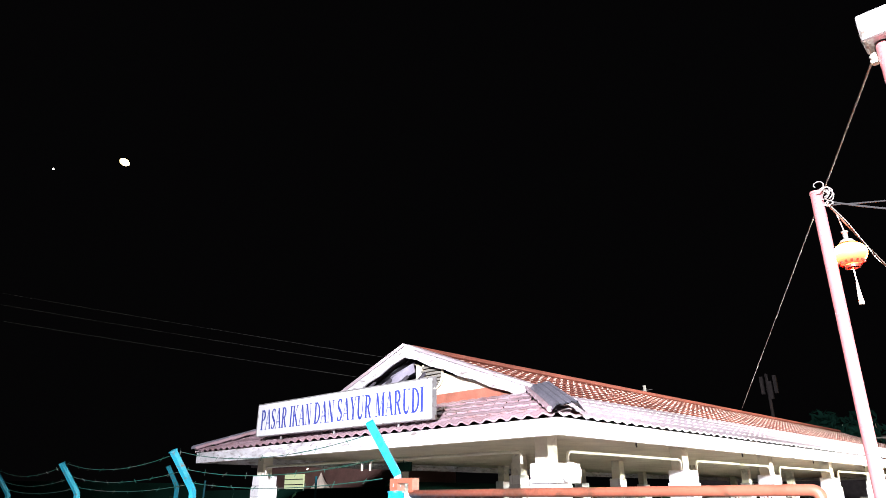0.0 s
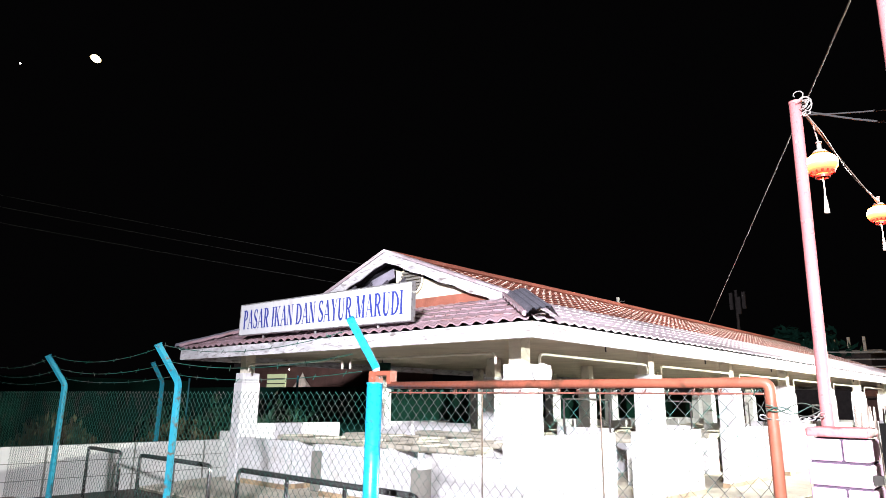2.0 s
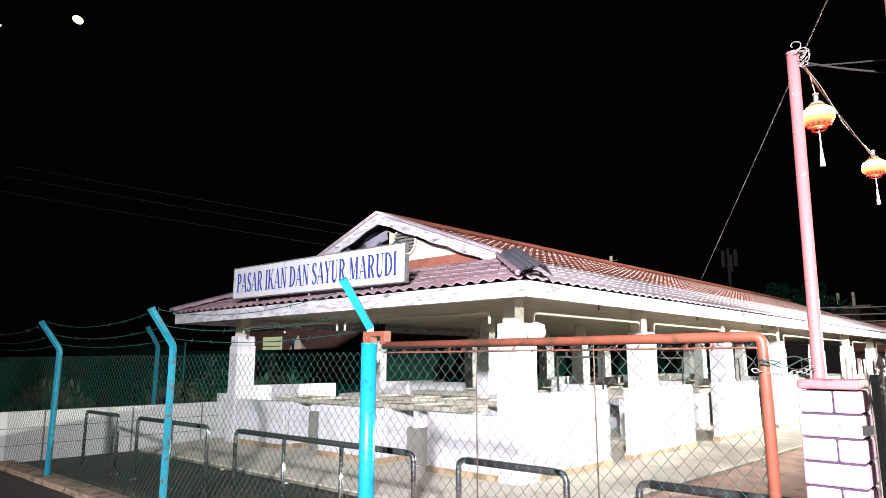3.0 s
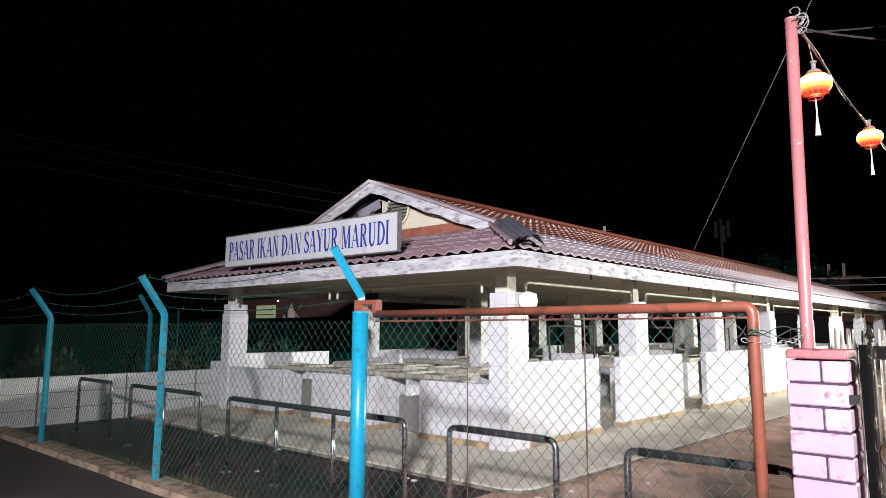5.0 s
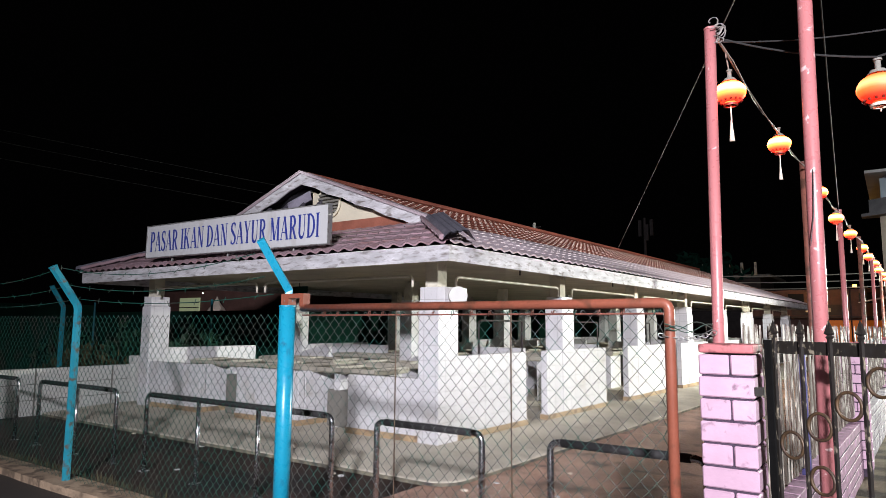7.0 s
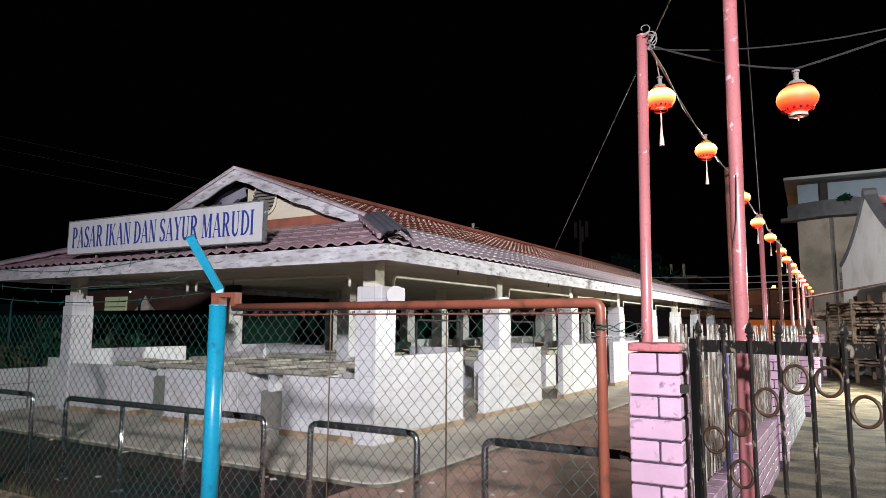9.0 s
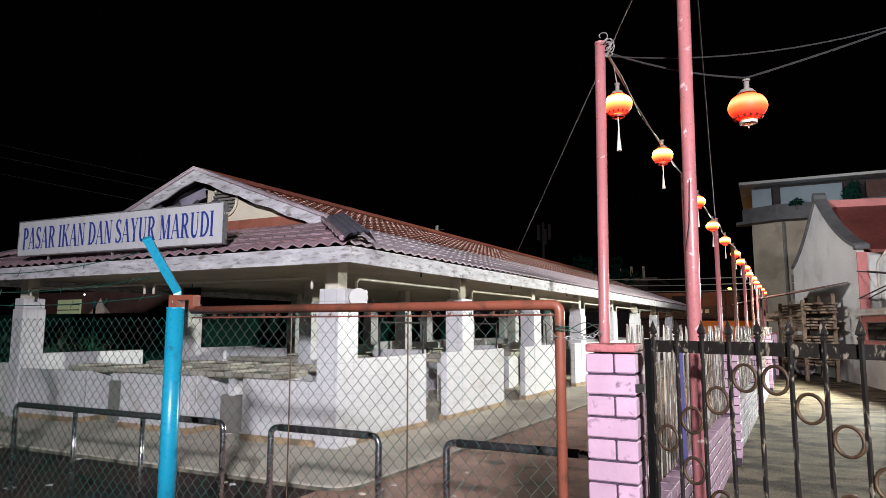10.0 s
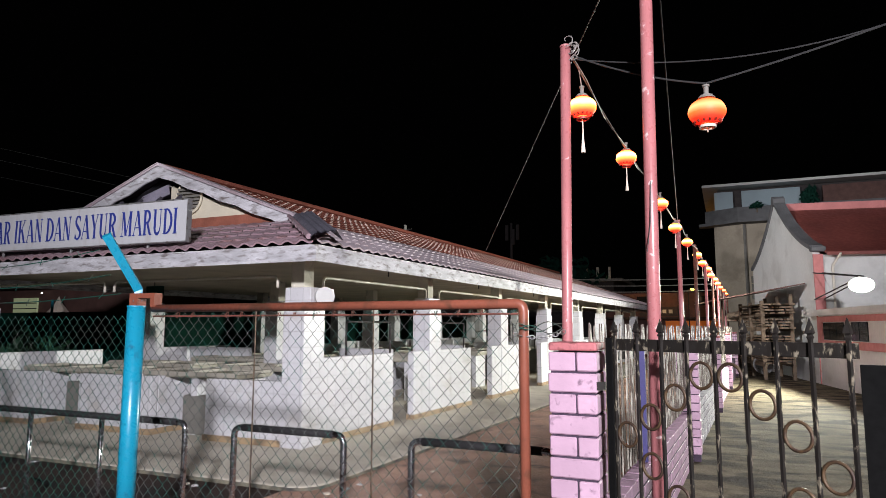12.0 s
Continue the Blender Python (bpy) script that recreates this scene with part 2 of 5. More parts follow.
LANTERN_SHELL = lantern_glow("lantern_red", 12.0)
LANTERN_DEEP = lantern_glow("lantern_deep_red", 3.2)
MOON = glowing("moonlight", (1.0, 0.78, 0.38), 1.5)
STAR = glowing("starlight", (0.9, 0.85, 0.8), 2.0)
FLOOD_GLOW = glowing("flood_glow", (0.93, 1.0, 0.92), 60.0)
SHOP_GLOW = glowing("shop_glow", (1.0, 0.24, 0.03), 0.14)
WINDOW_GLOW = glowing("window_glow", (0.55, 0.62, 0.36), 0.22)
BULB_ORANGE = glowing("sodium_bulb", (1.0, 0.42, 0.05), 14.0)
BULB_WHITE = glowing("white_bulb", (1.0, 0.95, 0.8), 6.0)


# ---- building blocks ----
LEAN_LONG = 0.045          # the long axis of the market runs 2.6 degrees off square
SHEAR = Matrix(((1, LEAN_LONG, 0, -LEAN_LONG * 6.53), (0, 1, 0, 0), (0, 0, 1, 0), (0, 0, 0, 1)))


def thing(name, label, category, group="", kind=""):
    return tagged(new(name), label, category, group, kind)


def part(name, bm, mat, parent=None, label="", smooth=False, shear=False):
    if shear:
        bm.transform(SHEAR)
    me = bpy.data.meshes.new(name)
    bm.normal_update()
    bm.to_mesh(me)
    bm.free()
    if smooth:
        for p in me.polygons:
            p.use_smooth = True
    me.materials.append(mat)
    ob = new(name, me)
    if parent:
        ob.parent = parent
    if label:
        ob["label"] = label
    return ob


def box(bm, x0, x1, y0, y1, z0, z1, bevel=0.0):
    vs = [bm.verts.new((x, y, z)) for z in (z0, z1) for y in (y0, y1) for x in (x0, x1)]
    fs = [bm.faces.new([vs[i] for i in f]) for f in ((0, 2, 3, 1), (4, 5, 7, 6), (0, 1, 5, 4), (2, 6, 7, 3), (0, 4, 6, 2), (1, 3, 7, 5))]
    if bevel:
        es = list({e for f in fs for e in f.edges})
        bmesh.ops.bevel(bm, geom=es, offset=bevel, segments=2, affect="EDGES", profile=0.5)
    return bm


def B(*a, bevel=0.0):
    return box(bmesh.new(), *a, bevel=bevel)


def tube(bm, pts, r, sides=10, caps=True, taper=1.0):
    pts = [Vector(p) for p in pts]
    rings, prev = [], None
    for i, p in enumerate(pts):
        d = (pts[min(i + 1, len(pts) - 1)] - pts[max(i - 1, 0)]).normalized()
        if prev is None:
            a = d.cross(Vector((0, 0, 1)) if abs(d.z) < 0.9 else Vector((1, 0, 0))).normalized()
        else:
            a = (prev - d * prev.dot(d)).normalized()
        prev = a
        b = d.cross(a)
        k = r * (1 + (taper - 1) * i / max(1, len(pts) - 1))
        rings.append([bm.verts.new(p + k * (math.cos(2 * math.pi * j / sides) * a + math.sin(2 * math.pi * j / sides) * b)) for j in range(sides)])
    for r0, r1 in zip(rings, rings[1:]):
        for j in range(sides):
            bm.faces.new((r0[j], r0[(j + 1) % sides], r1[(j + 1) % sides], r1[j]))
    if caps and sides > 2:
        bm.faces.new(rings[0][::-1])
        bm.faces.new(rings[-1])
    return bm


def T(pts, r, sides=10, **k):
    return tube(bmesh.new(), pts, r, sides, **k)


def arc(a, b, sag, n=14):
    a, b = Vector(a), Vector(b)
    return [a.lerp(b, i / n) - Vector((0, 0, sag * 4 * (i / n) * (1 - i / n))) for i in range(n + 1)]


def bend(pts, r, n=5):
    """A polyline with its corners rounded."""
    pts = [Vector(p) for p in pts]
    out = [pts[0]]
    for a, p, b in zip(pts, pts[1:], pts[2:]):
        u, v = (a - p).normalized() * r, (b - p).normalized() * r
        for i in range(n + 1):
            t = i / n
            out.append((1 - t) ** 2 * (p + u) + 2 * t * (1 - t) * p + t * t * (p + v))
    return out + [pts[-1]]


def prism(outline, axis, a, b):
    """An outline in two coordinates, drawn out along the third axis from a to b."""
    bm = bmesh.new()
    put = {"x": lambda p, d: (d, p[0], p[1]), "y": lambda p, d: (p[0], d, p[1]), "z": lambda p, d: (p[0], p[1], d)}[axis]
    lo, hi = [bm.verts.new(put(p, a)) for p in outline], [bm.verts.new(put(p, b)) for p in outline]
    n = len(outline)
    bm.faces.new(lo), bm.faces.new(hi[::-1])
    for i in range(n):
        bm.faces.new((lo[i], hi[i], hi[(i + 1) % n], lo[(i + 1) % n]))
    bmesh.ops.recalc_face_normals(bm, faces=bm.faces[:])
    return bm


def lathe(profile, sides=24):
    bm = bmesh.new()
    rings = [[bm.verts.new((r * math.cos(2 * math.pi * j / sides), r * math.sin(2 * math.pi * j / sides), z)) for j in range(sides)] for r, z in profile]
    for a, b in zip(rings, rings[1:]):
        for j in range(sides):
            bm.faces.new((a[j], a[(j + 1) % sides], b[(j + 1) % sides], b[j]))
    bmesh.ops.recalc_face_normals(bm, faces=bm.faces[:])
    return bm


# ---- ground ----
def sheet(x0, x1, y0, y1, z, nx=1, ny=1, rough=0.0):
    bm = bmesh.new()
    g = [[bm.verts.new((x0 + (x1 - x0) * i / nx, y0 + (y1 - y0) * j / ny, z + rough * noise.noise((i * 0.37, j * 0.37, z)))) for i in range(nx + 1)] for j in range(ny + 1)]
    for j in range(ny):
        for i in range(nx):
            bm.faces.new((g[j][i], g[j][i + 1], g[j + 1][i + 1], g[j + 1][i]))
    return bm


tagged(part("ground", sheet(-400, 400, -300, 500, -0.03), STREET), "dark night ground reaching to the horizon", "ground", kind="structure")
tagged(part("pavement_yard", B(-13.2, -0.62, 3.2, 60, -0.2, 0.0), GROUND), "dark damp asphalt yard round the market", "ground", kind="structure")
tagged(part("pavement_red", B(-3.95, -0.62, 3.6, 60, -0.1, 0.006), PATH_RED), "red-brown worn yard strip beside the market", "ground", kind="structure")
tagged(part("pavement_lane", B(-0.6, 14.0, 2.4, 90, -0.1, 0.004), LANE), "stained concrete lane beyond the iron gate", "lane", kind="structure")
bm = bmesh.new()
random.seed(4)
pts = [(-40 + i * 0.5, 2.9 + random.uniform(-0.012, 0.012)) for i in range(74)]
tagged(part("kerb", prism([(x, y) for x, y in pts] + [(x, 3.2) for x, _ in pts[::-1]], "z", -0.2, 0.045), KERB), "worn earth-stained concrete kerb under the fence", "kerb", kind="structure")


def apron(x0, x1, y0, y1, r, zs):
    """Outline of the apron at height zs, its near lane-side corner rounded."""
    turn_pts = [(x1 - r + r * math.sin(a), y0 + r - r * math.cos(a), zs) for a in [k * math.pi / 16 for k in range(9)]]
    return [(x0, y0, zs)] + turn_pts + [(x1, y1, zs), (x0, y1, zs)]


bm = bmesh.new()
loops = [[bm.verts.new(p) for p in apron(*a)] for a in ((-12.4, -3.56, 5.21, 34.0, 0.32, -0.1), (-12.4, -3.56, 5.21, 34.0, 0.32, 0.045), (-12.38, -3.585, 5.235, 33.98, 0.31, 0.056), (-12.3, -4.58, 6.38, 33.9, 0.1, 0.13))]
for a, b in zip(loops, loops[1:]):
    for k in range(len(a)):
        bm.faces.new((a[k], a[(k + 1) % len(a)], b[(k + 1) % len(a)], b[k]))
bm.faces.new(loops[-1])
slab = tagged(part("pavement_slab", bm, CONCRETE, shear=True), "pale worn concrete apron under the market", "pavement", kind="structure")
bm = bmesh.new()
lo, hi = ([bm.verts.new(p) for p in apron(-12.403, -3.557, 5.207, 34.003, 0.32, z)] for z in (-0.08, 0.04))
for k in range(len(lo)):
    bm.faces.new((lo[k], lo[(k + 1) % len(lo)], hi[(k + 1) % len(lo)], hi[k]))
part("slab_edge", bm, SLAB_EDGE, slab, "dark stained edge of the apron", shear=True)
# ---- the market hall ----
EAVE_Z, EX0, EX1, EY0, EY1 = 2.64, -12.65, -3.99, 5.80, 32.3
GY, APEX_Z, MIDX = 7.41, 4.27, -8.32
SLOPE = (APEX_Z - EAVE_Z) / (EX1 - MIDX)
hall = thing("market_hall", "open-sided white market hall with brown tiled roof", "market hall")


def column(x, y, w=0.33, d=0.44):
    part("column", box(B(x, x + w, y, y + d, 0.13, 1.98, bevel=0.01), x + 0.015, x + w - 0.015, y + 0.015, y + d - 0.015, 1.98, 2.17, bevel=0.012), WHITE_WALL, hall, "white tiled column with a square head", shear=True)
    part("column_top", B(x + 0.05, x + 0.25, y + 0.08, y + 0.28, 2.17, 2.6), PLASTER, hall, shear=True)


COL_Y = [6.53 + 3.5 * i for i in range(8)]
for y in COL_Y:
    column(-5.02, y)
    column(-11.69, y, 0.29, 0.4)
for y in COL_Y[1:7]:
    column(-8.3, y, 0.3, 0.3)

# low tiled walls: front pieces, then the side pieces
def low_wall(x0, x1, y0, y1, top, name="low_wall"):
    w = part(name, box(B(x0, x1, y0, y1, 0.23, top, bevel=0.008), x0 - 0.012, x1 + 0.012, y0 - 0.012, y1 + 0.012, 0.13, 0.23), WHITE_WALL, hall, "white tiled low wall", shear=True)
    part("skirting", B(x0 - 0.016, x1 + 0.016, y0 - 0.016, y1 + 0.016, 0.132, 0.215), SKIRT, w, "ochre stained skirting", shear=True)
    return w


for x0, x1 in ((-11.395, -9.81), (-8.8, -7.32), (-6.3, -5.025)):
    low_wall(x0, x1, 6.56, 6.68, 0.955)
for y in COL_Y:
    low_wall(-4.82, -4.705, y + (0.445 if y < 7 else -0.55), y + 2.28 if y < 7 else y + 1.83, 1.25)
    low_wall(-11.55, -11.43, y + 0.41, y + 2.45, 1.2)
for x, top in ((-9.81, 0.95), (-7.32, 0.95)):
    low_wall(x - 0.12, x, 6.7, 7.45, top)

# soffit, fascia and roof
part("soffit", B(EX0 + 0.06, EX1 - 0.06, EY0 + 0.06, EY1 - 0.06, 2.56, 2.6), SOFFIT, hall, "flat cream soffit boards", shear=True)
for a in ((EX0 + 0.03, EX1 - 0.03, EY0 + 0.03, EY0 + 0.06), (EX0 + 0.03, EX1 - 0.03, EY1 - 0.06, EY1 - 0.03), (EX0 + 0.03, EX0 + 0.06, EY0 + 0.06, EY1 - 0.06), (EX1 - 0.06, EX1 - 0.03, EY0 + 0.06, EY1 - 0.06)):
    bm = B(*a, 2.42, 2.615)
    part("fascia", bm, FASCIA, hall, "weathered white fascia board with peeling paint", shear=True)


def tiled(origin, along, up, width, courses, step, wave, left, right, lift=0.035, glint_spots=None, amp=0.016):
    """A tiled slope: courses that step, with a wave across. left and right: how far the slope draws in for each metre up."""
    made = []
    o, a, u = Vector(origin), Vector(along).normalized(), Vector(up).normalized()
    nrm = a.cross(u).normalized()
    for c in range(courses):
        bm = bmesh.new()
        s0, s1 = c * step, (c + 1) * step + 0.03
        x0, x1 = left * c * step, width - right * c * step
        if x1 - x0 < wave:
            break
        # places for the painted highlights, one at each tile end
        if glint_spots is not None:
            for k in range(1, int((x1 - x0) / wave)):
                glint_spots.append(o + a * (x0 + wave * k) + u * (s0 + 0.01) + nrm * (lift + amp))
        n = max(2, int((x1 - x0) / wave * 4))
        low, high, under = [], [], []
        for i in range(n + 1):
            t = x0 + (x1 - x0) * i / n
            h = amp * math.cos(2 * math.pi * t / wave)
            tt = min(max(t, left * s1), width - right * s1)
            low.append(bm.verts.new(o + a * t + u * s0 + nrm * (lift + h)))
            under.append(bm.verts.new(o + a * t + u * s0 + nrm * (h - 0.005)))
            high.append(bm.verts.new(o + a * tt + u * s1 + nrm * (h * 0.8 + 0.004)))
        for i in range(n):
            bm.faces.new((low[i], low[i + 1], high[i + 1], high[i]))
            bm.faces.new((under[i], under[i + 1], low[i + 1], low[i]))
        bmesh.ops.recalc_face_normals(bm, faces=bm.faces[:])
        made.append(bm)
    return made


slope_len = math.hypot(EX1 - MIDX, APEX_Z - EAVE_Z)
cosl = (EX1 - MIDX) / slope_len
skirt_len = (GY - EY0) / cosl
L_all = EY1 - EY0
# the long slopes: a narrow course zone up to the gable line, and the rest behind the gable
zone = int(skirt_len / 0.34)
for side in (1, -1):
    x0 = EX1 if side == 1 else EX0
    origin = (x0, EY0, EAVE_Z) if side == 1 else (x0, EY1, EAVE_Z)
    bm = tiled(origin, (0, side, 0), (-side, 0, SLOPE), L_all, zone, 0.34, 0.22, cosl, cosl, 0.02)
    up = Vector((-side, 0, SLOPE)).normalized() * zone * 0.34
    glint_spots = []
    o2 = Vector((x0, EY0 + zone * 0.34 * cosl + 0.02, EAVE_Z) if side == 1 else (x0, EY1 - zone * 0.34 * cosl + 0.52, EAVE_Z)) + up
    rest = tiled(o2, (0, side, 0), (-side, 0, SLOPE), L_all - 2 * zone * 0.34 * cosl + 0.5, int((slope_len - zone * 0.34) / 0.34) + 1, (slope_len - zone * 0.34) / (int((slope_len - zone * 0.34) / 0.34) + 1), 0.22, 0, 0, 0.016, glint_spots, 0.004)
    deck = part("roof_slope", prism([(x0 - side * 0.04, EAVE_Z - 0.05), (MIDX, APEX_Z - 0.05), (MIDX, APEX_Z - 0.08), (x0 - side * 0.04, EAVE_Z - 0.08)], "y", GY + 0.2, EY1 - 1.8), TIMBER_DARK, hall, "brown-red tiled roof slope", shear=True)
    # lower courses: street light sheen put into the tile colour
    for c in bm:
        part("tile_course", c, TILE_SIDE, deck, "brown tile course with a lavender sheen in its colour", shear=True)
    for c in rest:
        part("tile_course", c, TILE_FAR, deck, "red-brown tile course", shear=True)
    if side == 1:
        # small pale boxes imitate the glints on the tile ends
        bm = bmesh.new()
        for p in glint_spots:
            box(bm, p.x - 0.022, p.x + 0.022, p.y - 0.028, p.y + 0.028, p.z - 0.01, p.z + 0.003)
        tagged(part("tile_lip", bm, TILE_GLINT, deck, "pale chips painted as highlights on the tile ends", shear=True), kind="stuff")

# board under the front skirt, on which the single tiles lie
front = part("front_skirt_roof", prism([(EY0 + 0.05, EAVE_Z - 0.035), (GY + 0.3, EAVE_Z + (GY + 0.25 - EY0) * SLOPE - 0.035), (GY + 0.3, EAVE_Z + (GY + 0.25 - EY0) * SLOPE - 0.06), (EY0 + 0.05, EAVE_Z - 0.06)], "x", EX0 + 2.0, EX1 - 2.0), TIMBER_DARK, hall, "tiled skirt roof over the front", shear=True)

# gable: wall, vent, bargeboards, dark truss
gx0, gx1, gz = -11.04, -5.6, 3.27
wall = part("gable_wall", prism([(-8.2, gz), (-5.95, gz), (MIDX + 0.05, APEX_Z - 0.26), (-8.2, APEX_Z - 0.27)], "y", GY + 0.12, GY + 0.22), GABLE, hall, "cream plastered gable wall", shear=True)
# dark timber-coloured sheet put in for the shade of the open roof space
part("gable_back", prism([(gx0 + 0.35, gz), (-8.2, gz), (-8.2, APEX_Z - 0.3)], "y", GY + 0.5, GY + 0.53), TIMBER_DARK, hall, "dark sheet standing in for shade in the open roof space", shear=True)
for k, (xa, za, xb, zb, h) in enumerate(((-9.5, 3.5, -8.22, 3.86, 0.16), (-9.9, 3.36, -8.6, 3.52, 0.18), (-9.0, 3.86, -8.3, 4.02, 0.05))):
    part("loose_sheet", prism([(xa, za), (xb, zb), (xb - 0.04, zb + h), (xa + 0.06, za + h * 0.8)], "y", GY + 0.1 + 0.05 * k, GY + 0.115 + 0.05 * k), LEAD, hall, "slipped lavender-grey sheet in the broken gable", shear=True)
vent = bmesh.new()
for i in range(9):
    z = -0.24 + 0.06 * i
    h = math.sqrt(max(0, 0.25 ** 2 - z * z))
    box(vent, MIDX + 0.55 - h, MIDX + 0.55 + h, GY + 0.06, GY + 0.115, 3.76 + z, 3.76 + z + 0.035)
part("vent_ring", T([(MIDX + 0.55 + 0.27 * math.cos(k * math.pi / 12), GY + 0.08, 3.76 + 0.27 * math.sin(k * math.pi / 12)) for k in range(25)], 0.022, 6), GABLE, wall, "pale ring round the vent", True, True)
part("vent_slats", vent, GREY_BLOCK, wall, "round louvred vent", shear=True)
for s in (1, -1):
    xe = MIDX + s * 3.0
    drop = 0.19
    out = [(MIDX, APEX_Z + 0.07), (xe, APEX_Z + 0.07 - 3.0 * SLOPE), (xe, APEX_Z + 0.07 - 3.0 * SLOPE - drop)]
    n = 9
    for i in range(n + 1):
        t = i / n
        out.append((xe + (MIDX - xe) * t, APEX_Z + 0.07 - 3.0 * SLOPE * (1 - t) - drop - (0.03 if i % 2 else 0.0)))
    part("bargeboard", prism(out, "y", GY - 0.06, GY - 0.03), FASCIA, hall, "peeling white bargeboard", shear=True)
    part("verge_trim", prism([(MIDX, APEX_Z + 0.085), (xe + s * 0.03, APEX_Z + 0.085 - 3.03 * SLOPE), (xe + s * 0.03, APEX_Z + 0.05 - 3.03 * SLOPE), (MIDX, APEX_Z + 0.05)], "y", GY - 0.09, GY - 0.062), TILE_SIDE, hall, "greyed tile edge along the verge", shear=True)
    part("verge_cap", prism([(MIDX, APEX_Z + 0.1), (xe + s * 0.03, APEX_Z + 0.1 - 3.03 * SLOPE), (xe + s * 0.03, APEX_Z + 0.087 - 3.03 * SLOPE), (MIDX, APEX_Z + 0.087)], "y", GY - 0.1, GY + 0.16), TILE_SIDE, hall, "greyed verge tiles", shear=True)
    part("verge_soffit", prism([(MIDX, APEX_Z - 0.02), (xe, APEX_Z - 0.02 - 3.0 * SLOPE), (xe, APEX_Z - 0.05 - 3.0 * SLOPE), (MIDX, APEX_Z - 0.05)], "y", GY - 0.03, GY + 0.3), TIMBER_DARK, hall, shear=True)
for i in range(5):
    x = -10.6 + i * 0.45
    part("rafter", T([(x, GY + 0.06, 3.3), (x + 0.9, GY + 0.06, 3.3 + 0.5)], 0.035, 4), TIMBER_DARK, hall, shear=True)
part("flashing", B(gx0 + 0.3, gx1 - 0.2, GY + 0.07, GY + 0.12, 3.24, 3.4), FLASH, hall, "red-brown flashing under the gable", shear=True)
ridge = part("ridge_cap", T([(MIDX, GY + 0.1, APEX_Z + 0.06), (MIDX, EY1 - 1.2, APEX_Z + 0.06)], 0.045, 8), TILE_FAR, hall, shear=True)
for x0, dx in ((EX1, -1), (EX0, 1)):
    run = GY - EY0
    # a bent ribbed sheet over the hip, with a row of hip tiles beside it
    bm = bmesh.new()
    foot_l, foot_r = Vector((x0 - dx * 0.06, EY0 - 0.1, EAVE_Z + 0.085)), Vector((x0 - dx * 0.26, EY0 + 0.02, EAVE_Z + 0.115))
    head_l, head_r = Vector((x0 + dx * 1.48, EY0 + 1.48, EAVE_Z + 0.66)), Vector((x0 + dx * 1.26, EY0 + 1.56, EAVE_Z + 0.7))
    for dz in (0.0, -0.012):
        rows = []
        for foot_t in (0.02, 0.5, 1.0):
            a, b = foot_l.lerp(head_l, foot_t), foot_r.lerp(head_r, foot_t)
            line = [a + Vector((-dx * -0.04, -0.03, -0.06))] + [a.lerp(b, k / 12) + Vector((0, 0, 0.007 * math.sin(k * math.pi / 2) + dz)) for k in range(13)] + [b + Vector((-dx * 0.04, 0.1, -0.13))]
            rows.append([bm.verts.new(p) for p in line])
        for r0, r1 in zip(rows, rows[1:]):
            for k in range(len(r0) - 1):
                bm.faces.new((r0[k], r0[k + 1], r1[k + 1], r1[k]))
    bmesh.ops.recalc_face_normals(bm, faces=bm.faces[:])
    part("hip_sheet", bm, RIDGE, hall, "dark grey ribbed sheet over the hip", shear=True)
    for k in range(6):
        c = Vector((x0 + dx * (0.09 + 0.24 * k), EY0 - 0.03 + 0.24 * k, EAVE_Z + 0.06 + 0.24 * k * SLOPE))
        e = c + Vector((dx * 0.27, 0.27, 0.27 * SLOPE + 0.015))
        part("hip_tile", T([c, e], 0.035, 8, taper=0.8), TILE, hall, "rounded brown hip tile", shear=True)

# conduits under the soffit
for y0, y1 in zip(COL_Y, COL_Y[1:]):
    part("conduit", T(bend([(-4.72, y0 + 0.42, 2.17), (-4.72, y0 + 0.42, 2.32), (-4.72, y1 - 0.1, 2.32), (-4.72, y1 - 0.1, 2.17)], 0.08), 0.02, 8), PVC, hall, "cream bent conduit", True, True)
    part("soffit_hanger", T([(-4.5, (y0 + y1) / 2, 2.42), (-4.5, (y0 + y1) / 2, 2.58)], 0.012, 6), DARK_WALL, hall, "", True, True)
for x0, x1 in ((-11.15, -8.3), (-8.1, -5.1)):
    part("conduit", T(bend([(x0, 6.5, 2.17), (x0, 6.5, 2.32), (x1, 6.5, 2.32), (x1, 6.5, 2.17)], 0.08), 0.02, 8), PVC, hall, "cream bent conduit", True, True)
part("column_head", B(-4.97, -4.57, 6.49, 7.0, 1.93, 2.165, bevel=0.012), WHITE_WALL, hall, "wide white block at the column head", shear=True)
part("wall_lamp", T([(-4.68, 6.88, 2.045), (-4.39, 6.54, 2.045), (-4.385, 6.534, 2.045)], 0.118, 28), HOUSE_WHITE, hall, "white drum lamp, unlit", False, True)

